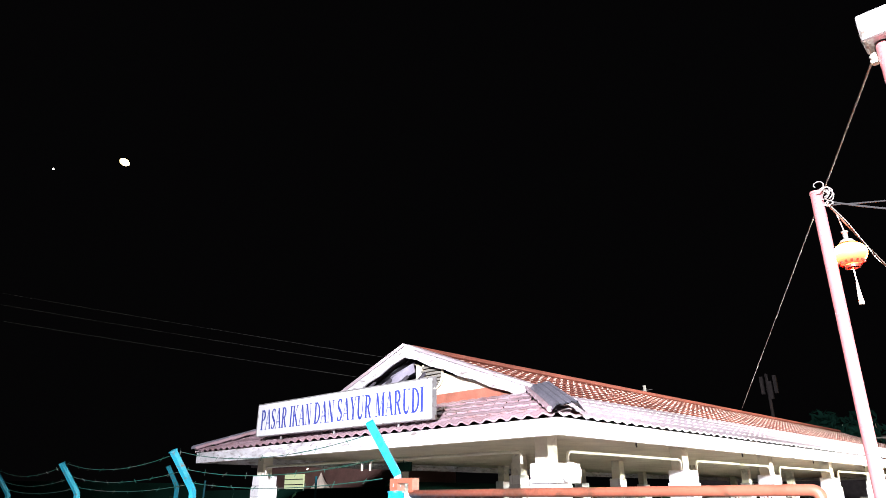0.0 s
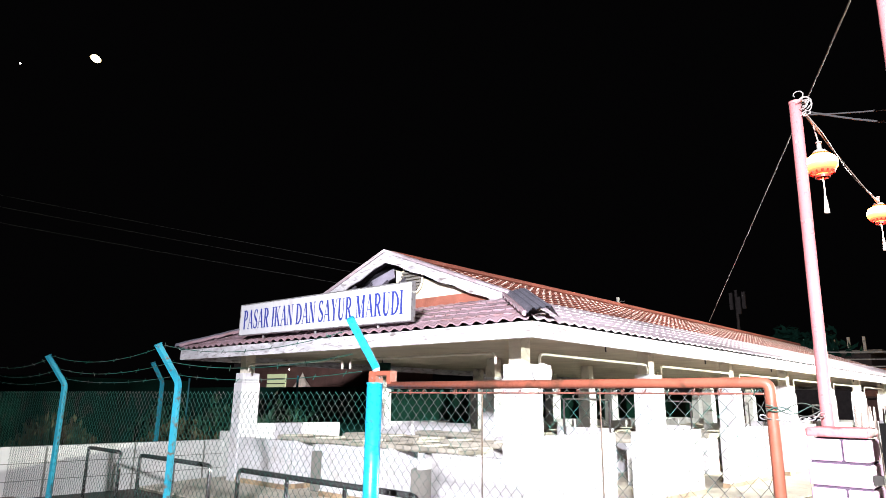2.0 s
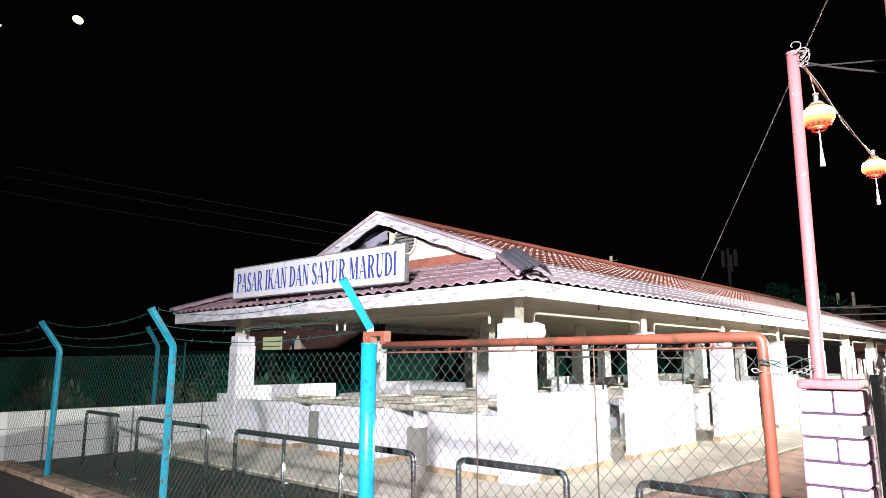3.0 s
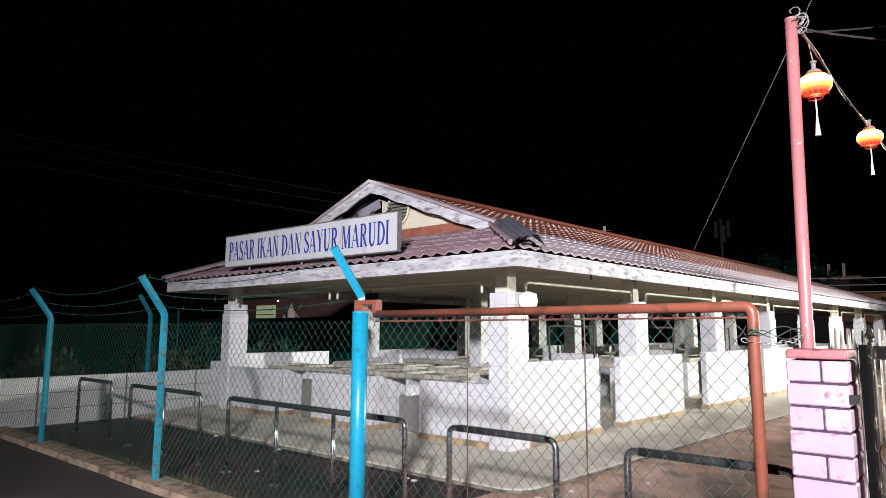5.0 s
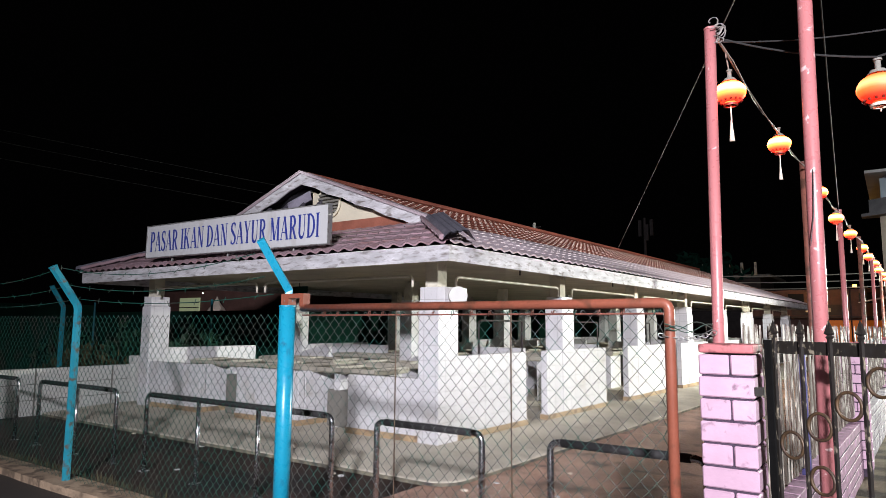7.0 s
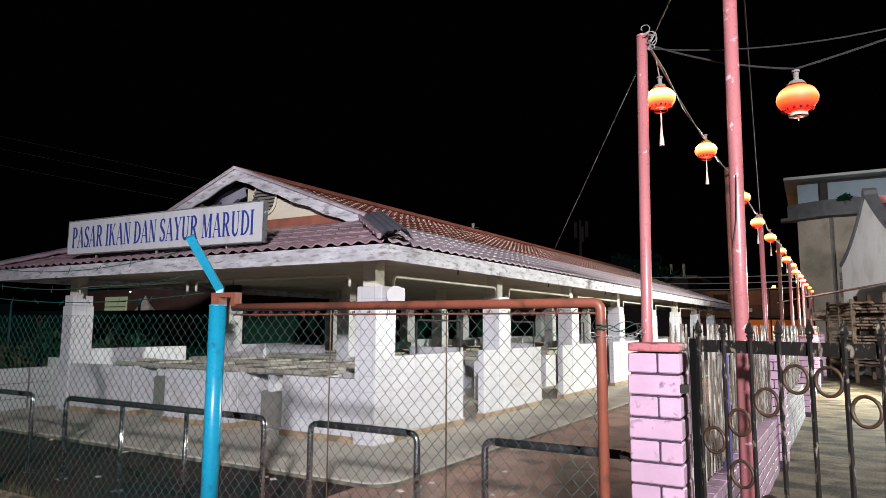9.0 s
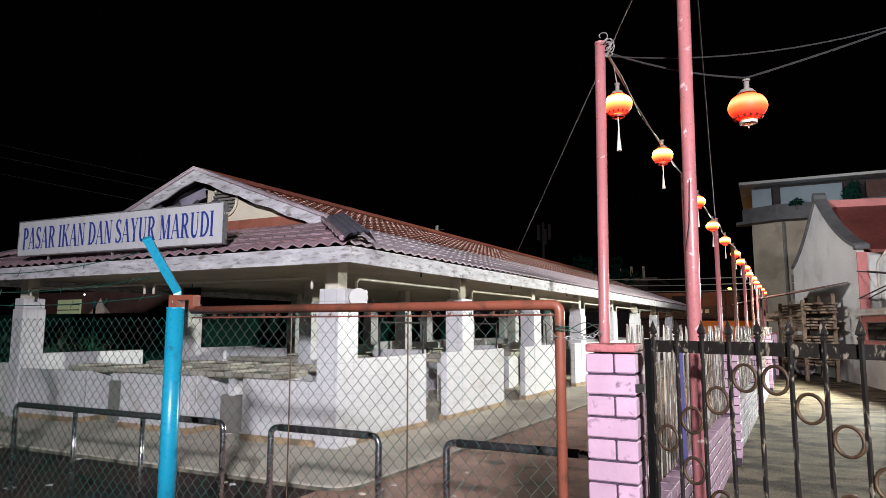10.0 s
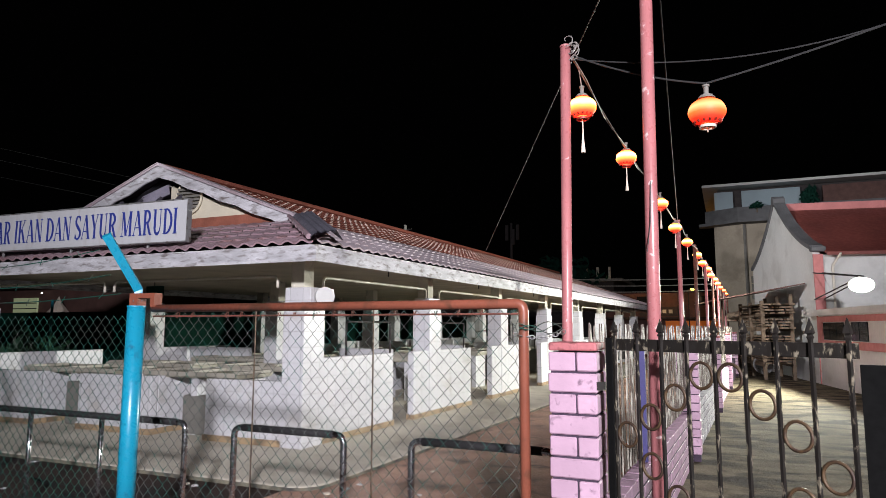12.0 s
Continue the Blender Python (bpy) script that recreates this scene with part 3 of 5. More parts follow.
# the stalls inside: rows of tiled counters across the hall
def market_stall(x0, x1, y, depth=0.72):
    stall = thing("market_stall", "tiled market stall counter with white end walls", "market stall", "stalls in the market hall")
    part("counter_top", B(x0, x1, y, y + depth, 0.93, 0.985, bevel=0.008), COUNTER, stall, "worn pale tiled counter top", shear=True)
    for yy in (y - 0.035, y + depth + 0.002):
        part("edge_strip", B(x0 + 0.01, x1 - 0.01, yy, yy + 0.033, 0.95, 1.015, bevel=0.005), EDGE, stall, "worn pale counter edge", shear=True)
    for x in (x0 + 0.08, (x0 + x1) / 2, x1 - 0.2):
        part("leg_wall", B(x, x + 0.12, y + 0.05, y + depth - 0.05, 0.13, 0.93), WHITE_WALL, stall, shear=True)
    for x in (x0, (x0 + x1) / 2 - 0.06, x1 - 0.1):
        part("divider", B(x, x + 0.1, y + 0.03, y + depth - 0.03, 0.987, 1.03, bevel=0.006), EDGE, stall, "white divider", shear=True)
    return stall


for bay in range(7):
    for dy in (0.28, 1.78):
        for x0, x1 in ((-10.45, -8.35), (-7.75, -6.0)):
            market_stall(x0, x1, 6.53 + 3.5 * bay + dy)
for bay in range(1, 7):
    part("cross_wall", B(-11.3, -9.6, 6.53 + 3.5 * bay + 1.05, 6.53 + 3.5 * bay + 1.15, 0.13, 1.2), WHITE_WALL, hall, "white low wall", shear=True)
    part("cross_wall", B(-7.3, -6.1, 6.53 + 3.5 * bay + 1.1, 6.53 + 3.5 * bay + 1.2, 0.13, 1.22), WHITE_WALL, hall, "white low wall", shear=True)
for x, y, h in ((-9.42, 6.8, 0.8), (-7.02, 6.85, 0.68)):
    part("grey_block", B(x, x + 0.46, y, y + 0.34, 0.13, h, bevel=0.03), GREY_BLOCK, hall, "grey rendered block", shear=True)
# thin pipe frames and hung boards inside the hall
for bay in range(1, 6):
    y = 6.53 + 3.5 * bay - 0.6
    part("pipe_frame", T(bend([(-6.0, y, 0.98), (-6.0, y, 1.75), (-6.0, y + 1.5, 1.75), (-6.0, y + 1.5, 0.98)], 0.06), 0.018, 8), DARK_WALL, hall, "thin dark pipe frame over a stall", True, True)
board = thing("hung_board", "small green board hung under the soffit", "board")
part("panel", B(-10.25, -9.82, 9.0, 9.04, 2.27, 2.45), NET, board)
# added board in place of a lit doorway frame beyond the hall
frame_stand_in = thing("lit_frame_stand_in", "small hung board standing in for a lit yellow frame beyond the hall", "board")
part("panel", B(-9.58, -9.24, 12.0, 12.02, 2.22, 2.5), BROWN_WALL, frame_stand_in)
for a in ((-9.6, -9.56, 11.98, 12.0, 2.2, 2.52), (-9.26, -9.22, 11.98, 12.0, 2.2, 2.52), (-9.56, -9.26, 11.98, 12.0, 2.48, 2.52), (-9.56, -9.26, 11.98, 12.0, 2.2, 2.24)):
    part("frame", B(*a), PLASTER, frame_stand_in, "yellowish frame")
part("hook", T([(-9.4, 12.01, 2.52), (-9.4, 12.01, 2.575)], 0.008, 5), DARK_WALL, frame_stand_in)
part("hook", T([(-10.05, 9.02, 2.45), (-10.05, 9.02, 2.57)], 0.008, 5), DARK_WALL, board)

# ---- signboard ----
sign = thing("signboard", "long white signboard with blue capital letters", "signboard")
sign.matrix_world = Matrix.Translation((-8.25, 0, 3.05)) @ Matrix.Rotation(radians(0.5), 4, "Y") @ Matrix.Translation((8.25, 0, -3.05))
part("panel", B(-10.48, -6.06, 5.84, 5.9, 2.78, 3.32), SIGN_WHITE, sign)
for a in ((-10.495, -6.045, 5.83, 5.905, 3.32, 3.335), (-10.495, -6.045, 5.83, 5.905, 2.765, 2.78), (-10.495, -10.48, 5.83, 5.905, 2.78, 3.32), (-6.06, -6.045, 5.83, 5.905, 2.78, 3.32)):
    part("frame", B(*a), ALU, sign, "thin metal edge")
for x in (-9.8, -8.3, -6.8):
    part("bracket", T([(x, 5.91, 2.7), (x, 5.91, 3.3), (x, 6.5, 3.0)], 0.02, 6), ALU, sign)


def ribbon(bm, pts, widths):
    """A flat pen stroke through points (x, y), with its half width at each."""
    n = len(pts)
    left, right = [], []
    for i in range(n):
        a, b = Vector(pts[max(i - 1, 0)]), Vector(pts[min(i + 1, n - 1)])
        d = (b - a).normalized()
        nr = Vector((-d.y, d.x)) * widths[i]
        p = Vector(pts[i])
        left.append(bm.verts.new((p.x + nr.x, p.y + nr.y, 0)))
        right.append(bm.verts.new((p.x - nr.x, p.y - nr.y, 0)))
    for i in range(n - 1):
        bm.faces.new((right[i], right[i + 1], left[i + 1], left[i]))


def straight(bm, x0, y0, x1, y1, hw):
    """A slanted or upright stem whose ends are cut level."""
    vs = [bm.verts.new((x, y, 0)) for x, y in ((x0 - hw, y0), (x0 + hw, y0), (x1 + hw, y1), (x1 - hw, y1))]
    bm.faces.new(vs)


def ellipse(cx, cy, rx, ry, a0, a1, thick, thin, n=14):
    pts, ws = [], []
    for k in range(n + 1):
        a = radians(a0 + (a1 - a0) * k / n)
        pts.append((cx + rx * math.cos(a), cy + ry * math.sin(a)))
        ws.append(thin + (thick - thin) * abs(math.cos(a)) ** 1.5)
    return pts, ws


TK, TN = 0.09, 0.03


def serif(bm, x, y, half=0.13):
    straight(bm, x, y - 0.018, x, y + 0.018, half)


def glyph(ch):
    """One capital with thick and thin strokes, and its width for a height of 1."""
    bm = bmesh.new()
    w = 0.7
    if ch == "I":
        straight(bm, 0.16, 0, 0.16, 1, TK), serif(bm, 0.16, 0.018, 0.16), serif(bm, 0.16, 0.982, 0.16)
        w = 0.32
    elif ch in "PRD":
        straight(bm, 0.16, 0, 0.16, 1, TK), serif(bm, 0.16, 0.018, 0.16)
        straight(bm, 0.1, 0.964, 0.1, 1.0, 0.1)
        if ch == "D":
            ribbon(bm, *ellipse(0.22, 0.5, 0.46, 0.478, -90, 90, TK, TN))
            straight(bm, 0.2, 0.0, 0.2, 0.044, 0.1), straight(bm, 0.2, 0.956, 0.2, 1.0, 0.1)
            w = 0.76
        else:
            ribbon(bm, *ellipse(0.26, 0.735, 0.3, 0.243, -90, 90, TK, TN))
            straight(bm, 0.22, 0.956, 0.22, 1.0, 0.1), straight(bm, 0.22, 0.47, 0.22, 0.514, 0.1)
            w = 0.64
            if ch == "R":
                straight(bm, 0.64, 0, 0.36, 0.5, TK), serif(bm, 0.68, 0.018, 0.1)
                w = 0.78
    elif ch == "A":
        straight(bm, 0.06, 0, 0.36, 1, TN), straight(bm, 0.66, 0, 0.37, 1, TK)
        straight(bm, 0.36, 0.3, 0.36, 0.34, 0.2), serif(bm, 0.08, 0.018, 0.1), serif(bm, 0.66, 0.018, 0.14)
        w = 0.78
    elif ch == "S":
        p1, w1 = ellipse(0.3, 0.75, 0.2, 0.228, 25, 270, TK * 0.9, TN)
        p2, w2 = ellipse(0.3, 0.26, 0.23, 0.238, 90, -155, TK * 0.9, TN)
        mid = len(p1) - 4
        ribbon(bm, p1[:mid] + [(0.3, 0.52)] + p2[4:], w1[:mid] + [TK] + w2[4:])
        straight(bm, 0.5, 0.76, 0.5, 0.98, 0.02), straight(bm, 0.08, 0.02, 0.08, 0.26, 0.02)
        w = 0.58
    elif ch == "K":
        straight(bm, 0.16, 0, 0.16, 1, TK), serif(bm, 0.16, 0.018, 0.16), serif(bm, 0.16, 0.982, 0.16)
        straight(bm, 0.2, 0.4, 0.62, 0.97, TN), straight(bm, 0.66, 0.03, 0.36, 0.6, TK), serif(bm, 0.62, 0.982, 0.12), serif(bm, 0.68, 0.018, 0.14)
        w = 0.82
    elif ch == "N":
        straight(bm, 0.12, 0, 0.12, 1, TN), straight(bm, 0.64, 0, 0.64, 1, TN), straight(bm, 0.6, 0, 0.14, 1, TK)
        serif(bm, 0.12, 0.018), serif(bm, 0.1, 0.982, 0.1), serif(bm, 0.64, 0.982)
        w = 0.78
    elif ch == "Y":
        straight(bm, 0.36, 0, 0.36, 0.48, TK), straight(bm, 0.36, 0.44, 0.11, 0.97, TK), straight(bm, 0.38, 0.44, 0.6, 0.97, TN)
        serif(bm, 0.36, 0.018, 0.16), serif(bm, 0.12, 0.982, 0.14), serif(bm, 0.6, 0.982, 0.11)
        w = 0.72
    elif ch == "U":
        straight(bm, 0.15, 0.3, 0.15, 1, TK), straight(bm, 0.6, 0.3, 0.6, 1, TN)
        p, ws = ellipse(0.375, 0.3, 0.225, 0.275, 180, 360, TK, TN)
        ribbon(bm, p, [TK + (TN - TK) * k / (len(ws) - 1) for k in range(len(ws))])
        serif(bm, 0.15, 0.982, 0.15), serif(bm, 0.6, 0.982, 0.12)
        w = 0.76
    elif ch == "M":
        straight(bm, 0.12, 0, 0.12, 1, TN), straight(bm, 0.45, 0.03, 0.17, 1, TK), straight(bm, 0.45, 0.03, 0.76, 1, TN), straight(bm, 0.8, 0, 0.8, 1, TK)
        serif(bm, 0.12, 0.018), serif(bm, 0.12, 0.982, 0.11), serif(bm, 0.8, 0.018, 0.15), serif(bm, 0.82, 0.982, 0.13)
        w = 0.98
    return bm, w


def lettering(text, width, height, m, mat, parent):
    """Capitals side by side, each a thin plate of its own."""
    total = sum(glyph(c)[1] + 0.06 if c != " " else 0.3 for c in text)
    kx, x = width / total, 0.0
    for c in text:
        if c == " ":
            x += 0.3
            continue
        bm, w = glyph(c)
        bm.transform(m @ Matrix.Diagonal((kx, height, 1, 1)) @ Matrix.Translation((x, 0, 0)))
        for layer, f in enumerate(bm.faces):
            for v in f.verts:
                v.co.y -= 0.00015 * layer
        part("letter", bm, mat, parent, "blue serif capital " + c)
        x += w + 0.06


lettering("PASAR IKAN DAN SAYUR MARUDI", 4.16, 0.34, pose(-10.37, 5.834, 2.88, 90), SIGN_BLUE, sign)

# ---- fence and mesh gate ----
FY = 3.05


def link_mesh(x0, x1, z0, z1, y, pitch=0.043, tall=0.092, r=0.0024):
    """Woven zigzag wires."""
    bm = bmesh.new()
    n = int((x1 - x0) / (pitch / 1))
    k = int((z1 - z0) / (tall / 2))
    for i in range(n + 1):
        x = x0 + (x1 - x0) * i / n
        pts = []
        for j in range(k + 1):
            s = 1 if j % 2 else -1
            s = s if i % 2 else -s
            pts.append((x + s * pitch * 0.5, y + s * 0.004, z0 + (z1 - z0) * j / k))
        pts = [(min(max(p[0], x0), x1), p[1], p[2]) for p in pts]
        tube(bm, pts, r, 3, caps=False)
    return bm


def fence_post(x, label):
    p = thing("fence_post", label, "fence post", "posts of the mesh fence")
    part("upright", T(bend([(x, FY, -0.02), (x, FY, 1.84), (x, FY - 0.28, 2.24)], 0.05), 0.043, 6), TEAL, p)
    part("cap", T([(x, FY - 0.28, 2.24), (x, FY - 0.286, 2.25)], 0.046, 6), TEAL, p)
    return p


for x in (-14.0, -10.5, -6.95):
    fence_post(x, "teal painted steel fence post with a bent arm")
gp = thing("gate_post", "bright blue round gate post with an angled arm", "gate post")
part("upright", T([(-3.67, FY, -0.05), (-3.67, FY, 1.8)], 0.062, 24), BLUE, gp, "", True)
part("cap", T([(-3.67, FY, 1.8), (-3.67, FY, 1.812)], 0.066, 24), BLUE, gp)
part("arm", T([(-3.66, FY, 1.84), (-3.66, FY, 1.93), (-3.69, FY - 0.27, 2.3)], 0.042, 4), BLUE, gp, "blue angled arm")
part("hinge_block", B(-3.7, -3.62, FY - 0.04, FY + 0.04, 1.812, 1.9), RUST, gp, "red-brown hinge block")
part("hinge_block", box(B(-3.62, -3.46, FY - 0.035, FY + 0.035, 1.865, 1.9), -3.5, -3.46, FY - 0.035, FY + 0.035, 1.8, 1.865), RUST, gp, "red-brown hinge block")
fence = thing("mesh_fence", "green-coated chain-link fence with barbed wire", "fence")
part("chain_link", link_mesh(-14.0, -3.7, 0.06, 1.74, FY), WIRE_GREEN, fence, "green chain-link mesh")
for k, (dz, dy) in enumerate(((0.06, 0.0), (0.2, 0.1), (0.38, 0.2))):
    pts = []
    for a, b in ((-24, -14.0), (-14.0, -10.5), (-10.5, -6.95), (-6.95, -3.63)):
        pts += arc((a, FY - dy, 1.86 + dz), (b, FY - dy, 1.86 + dz), 0.07 + 0.03 * k, 16)[:-1]
    bm = T(pts, 0.0035, 4)
    random.seed(k)
    for p in pts[::2]:
        d = Vector((random.uniform(-1, 1), random.uniform(-1, 1), 1)).normalized() * 0.03
        tube(bm, [p - d, p + d], 0.0028, 3)
    part("barbed_wire", bm, WIRE_GREEN, fence, "barbed wire strand")
gate = thing("mesh_gate", "red-brown pipe gate filled with chain-link mesh", "gate")
part("frame", T(bend([(-3.5, FY, 1.79), (-0.75, FY, 1.79), (-0.75, FY, 0.05)], 0.045), 0.028, 14), RUST, gate, "red-brown pipe frame", True)
part("frame", T([(-3.57, FY, 0.05), (-0.75, FY, 0.05)], 0.028, 12), RUST, gate, "red-brown pipe frame", True)
for x in (-2.58, -1.69):
    part("stay_rod", T([(x, FY, 0.05), (x, FY, 1.78)], 0.0045, 6), RING, gate, "thin rusty rod")
part("chain_link", link_mesh(-3.58, -0.78, 0.06, 1.76, FY + 0.012), WIRE_GREY, gate, "chain-link mesh")
part("tension_rod", T([(-3.5, FY, 1.735), (-0.78, FY, 1.735)], 0.006, 6), POLE_DARK, gate, "thin rusty rod under the top pipe")
random.seed(9)
for i in range(19):
    x = -3.4 + i * 0.142 + random.uniform(-0.02, 0.02)
    r = random.uniform(0.014, 0.022)
    pts = [(x + 0.012 * math.sin(a * 0.7), FY + r * math.cos(a), 1.742 + r * math.sin(a)) for a in [k * 0.8 for k in range(10)]]
    part("wire_tie", T(pts, 0.003, 3), POLE_DARK if i % 3 else WIRE_GREEN, gate, "rusty wire tie")

# ---- steel hoop rails ----
def hoop(x0, x1, legs, y=3.84, top=0.86):
    h = thing("hoop_rail", "scuffed stainless steel hoop barrier rail", "barrier", "hoop rails in the yard")
    part("hoop", T(bend([(x0, y, 0), (x0, y, top), (x1, y, top), (x1, y, 0)], 0.07), 0.025, 12), STEEL, h, "", True)
    part("sleeve", T([(x0 + 0.09, y, top), (x1 - 0.09, y, top)], 0.0285, 14), CABLE, h, "black sleeve on the top tube", True)
    for x in legs:
        part("leg", T([(x, y, 0), (x, y, top)], 0.022, 10), STEEL, h, "", True)
    for x in (x0, x1, *legs):
        part("foot_plate", B(x - 0.05, x + 0.05, y - 0.05, y + 0.05, 0.0, 0.012), STEEL, h)


hoop(-11.4, -10.15, ())
hoop(-9.48, -7.5, (-8.45,))
hoop(-6.85, -3.93, (-5.88, -4.92))
hoop(-3.41, -2.38, ())
hoop(-1.82, -0.78, ())

# low white wall at the end of the yard
ww = tagged(part("boundary_wall", box(B(-12.75, -12.6, -4.0, 6.95, -0.1, 0.83), -12.8, -12.56, 6.95, 7.2, -0.1, 1.0), HOUSE_WHITE), "low white boundary wall with faint panel joints", "wall", kind="structure")
for y in (3.6, 5.1, 6.5):
    part("joint", B(-12.6, -12.585, y, y + 0.02, 0.0, 0.82), GREY_BLOCK, ww)
for z in (0.27, 0.55):
    part("joint", B(-12.6, -12.593, -4.0, 6.94, z, z + 0.012), GREY_BLOCK, ww, "level panel joint")
# tar seams and litter on the yard
def strip(pts, w):
    bm = bmesh.new()
    random.seed(len(pts))
    rows = [(bm.verts.new((x, y - w * random.uniform(0.3, 0.7), 0.009)), bm.verts.new((x, y + w * random.uniform(0.3, 0.7), 0.009))) for x, y in pts]
    for a, b in zip(rows, rows[1:]):
        bm.faces.new((a[0], b[0], b[1], a[1]))
    return bm


seam_a = [(-8.4 + 0.1 * i, 4.76 - 0.3 * math.sin(min(1.57, i * 0.06)) + random.uniform(-0.02, 0.02)) for i in range(32)]
seam_b = [(-7.4 + 0.08 * i, 4.7 - 0.022 * i + random.uniform(-0.02, 0.02)) for i in range(30)]
for pts in (seam_a, seam_b):
    tagged(part("road_marking", strip(pts, 0.05), TAR), "dark tar seam across the yard", "seam", kind="structure")
for k, (x, y, r) in enumerate(((-5.05, 5.0, 0.07), (-4.9, 4.98, 0.05), (-7.6, 5.1, 0.05), (-3.45, 5.25, 0.06), (-3.4, 5.5, 0.07), (-3.35, 5.72, 0.04), (-9.3, 5.12, 0.05), (-2.6, 5.6, 0.035), (-2.2, 5.0, 0.03), (-2.9, 6.6, 0.04), (-1.6, 4.7, 0.025), (-6.6, 4.1, 0.04))):
    random.seed(40 + k)
    bm = bmesh.new()
    bmesh.ops.create_icosphere(bm, subdivisions=2, radius=r)
    for v in bm.verts:
        v.co *= 0.7 + 0.6 * noise.noise(v.co * 30 + Vector((k, 0, 0)))
        v.co.z = max(-0.003, v.co.z * 0.35)
    bm.transform(pose(x, y, 0.012, 0, 0, 37 * k))
    tagged(part("litter_scrap", bm, SCRAP if k % 3 else TASSEL), "crumpled pale scrap of litter on the yard", "litter", "scraps of litter")
# ---- brick pillars and the wall along the lane ----
def lane_x(y):
    return -0.46 + 0.042 * (y - 3.0)


def brick_mesh(name, w, d, h, mat, bevel=0.006):
    bm = B(-w / 2, w / 2, -d / 2, d / 2, -h / 2, h / 2, bevel=0)
    bmesh.ops.bevel(bm, geom=bm.edges[:], offset=bevel, segments=1, affect="EDGES")
    me = bpy.data.meshes.new(name)
    bm.to_mesh(me)
    bm.free()
    me.materials.append(mat)
    return me


def pillar(cx, cy, w, top, rows, label, name="gate_pillar"):
    p = thing(name, label, "pillar", "pink brick pillars")
    h = 0.1055
    rows = int((top - 0.04) / h)
    z_base = top - 0.045 - rows * h
    part("core", B(cx - w / 2 + 0.012, cx + w / 2 - 0.012, cy - w / 2 + 0.012, cy + w / 2 - 0.012, 0, top - 0.05), MORTAR, p, "dark mortar joints")
    full = brick_mesh("brick", w, w, h - 0.011, PINK)
    long_, short = brick_mesh("brick", w * 0.57 - 0.006, w, h - 0.011, PINK), brick_mesh("brick", w * 0.43 - 0.006, w, h - 0.011, PINK)
    random.seed(int(cy * 10))
    for r in range(rows):
        z = z_base + h * (r + 0.5)
        if (rows - r) % 2 == 0:
            row = [(full, 0.0)]
        else:
            row = [(long_, -w * 0.215 - 0.001), (short, w * 0.285 + 0.001)]
        for me, dx in row:
            b = new("brick", me)
            b.matrix_world = pose(cx + dx, cy + random.uniform(-0.002, 0.002), z, 0, 0, random.uniform(-0.4, 0.4))
            b.parent = p
    part("cap", B(cx - w / 2 + 0.001, cx + w / 2 - 0.001, cy - w / 2 + 0.001, cy + w / 2 - 0.001, top - 0.043, top, bevel=0.01), PINK_CAP, p, "rose red worn cap")
    return p


pillar(-0.462, 3.055, 0.25, 1.585, 13, "pink brick gate pillar with dark joints and rose cap")
for y in (8.6, 13.8, 19.0, 24.2):
    pillar(lane_x(y), y, 0.28, 1.5, 13, "pink brick wall pillar along the lane", "wall_pillar")

LANE_WHITE = material("dirty_white_brick", (0.42, 0.4, 0.43), 0.7, vary=0.25, scale=4, stain=(0.13, 0.1, 0.14), amount=0.4, stain_scale=7, edge=0.15)
lane_wall = thing("lane_wall", "low pink brick wall carrying a picket fence", "wall")
stone = [(3.2, 8.44, PINK), (8.76, 13.64, LANE_WHITE), (13.96, 18.84, PINK), (19.16, 24.04, LANE_WHITE)]
for a, b, mat in stone:
    part("core", prism([(lane_x(a) - 0.05, a), (lane_x(a) + 0.05, a), (lane_x(b) + 0.05, b), (lane_x(b) - 0.05, b)], "z", 0, 0.61), MORTAR, lane_wall, "dark mortar joints")
    me = brick_mesh("brick", 0.11, 0.194, 0.086, mat, 0.002)
    turn_z = -math.degrees(math.atan(0.042))
    n = int((b - a) / 0.215)
    if a > 14:
        continue
    for r in range(6):
        for i in range(n):
            y = a + 0.107 + i * 0.215 + (0.107 if r % 2 and i < n - 1 else 0)
            o = new("brick", me)
            o.matrix_world = pose(lane_x(y) + random.uniform(-0.002, 0.002), y, 0.052 + r * 0.104, 0, 0, turn_z)
            o.parent = lane_wall

picket_fence = thing("picket_fence", "peeling white steel picket fence with spear tops", "fence")
bm = prism([(-0.022, 0.0), (0.022, 0.0), (0.022, 0.84), (0.036, 0.87), (0.0, 1.0), (-0.036, 0.87), (-0.022, 0.84)], "x", -0.004, 0.004)
pk = bpy.data.meshes.new("picket")
bm.to_mesh(pk)
bm.free()
pk.materials.append(PICKET)
y = 3.3
while y < 24.0:
    if all(abs(y - c) > 0.2 for c in (8.6, 13.8, 19.0)):
        o = new("picket", pk)
        o.matrix_world = pose(lane_x(y), y, 0.68 + random.uniform(-0.01, 0.01), random.uniform(-0.6, 0.6), random.uniform(-0.8, 0.8), random.uniform(-6, 6))
        o.parent = picket_fence
    y += 0.098
for z in (0.74, 1.44):
    part("rail", prism([(lane_x(3.2) - 0.022, 3.2), (lane_x(3.2) - 0.006, 3.2), (lane_x(24) - 0.006, 24), (lane_x(24) - 0.022, 24)], "z", z, z + 0.05), BLACK_IRON, picket_fence, "black flat rail")
part("indigo_post", B(lane_x(5.05) - 0.03, lane_x(5.05) + 0.03, 5.02, 5.08, 0.55, 1.5), INDIGO, picket_fence, "indigo painted flat post")
part("end_post", B(-0.335, -0.295, 3.2, 3.24, 0, 1.56), PICKET, picket_fence, "peeling end post")

# ---- black iron gate ----
iron = thing("iron_gate", "black wrought-iron gate with spear tops and rusty rings", "gate")
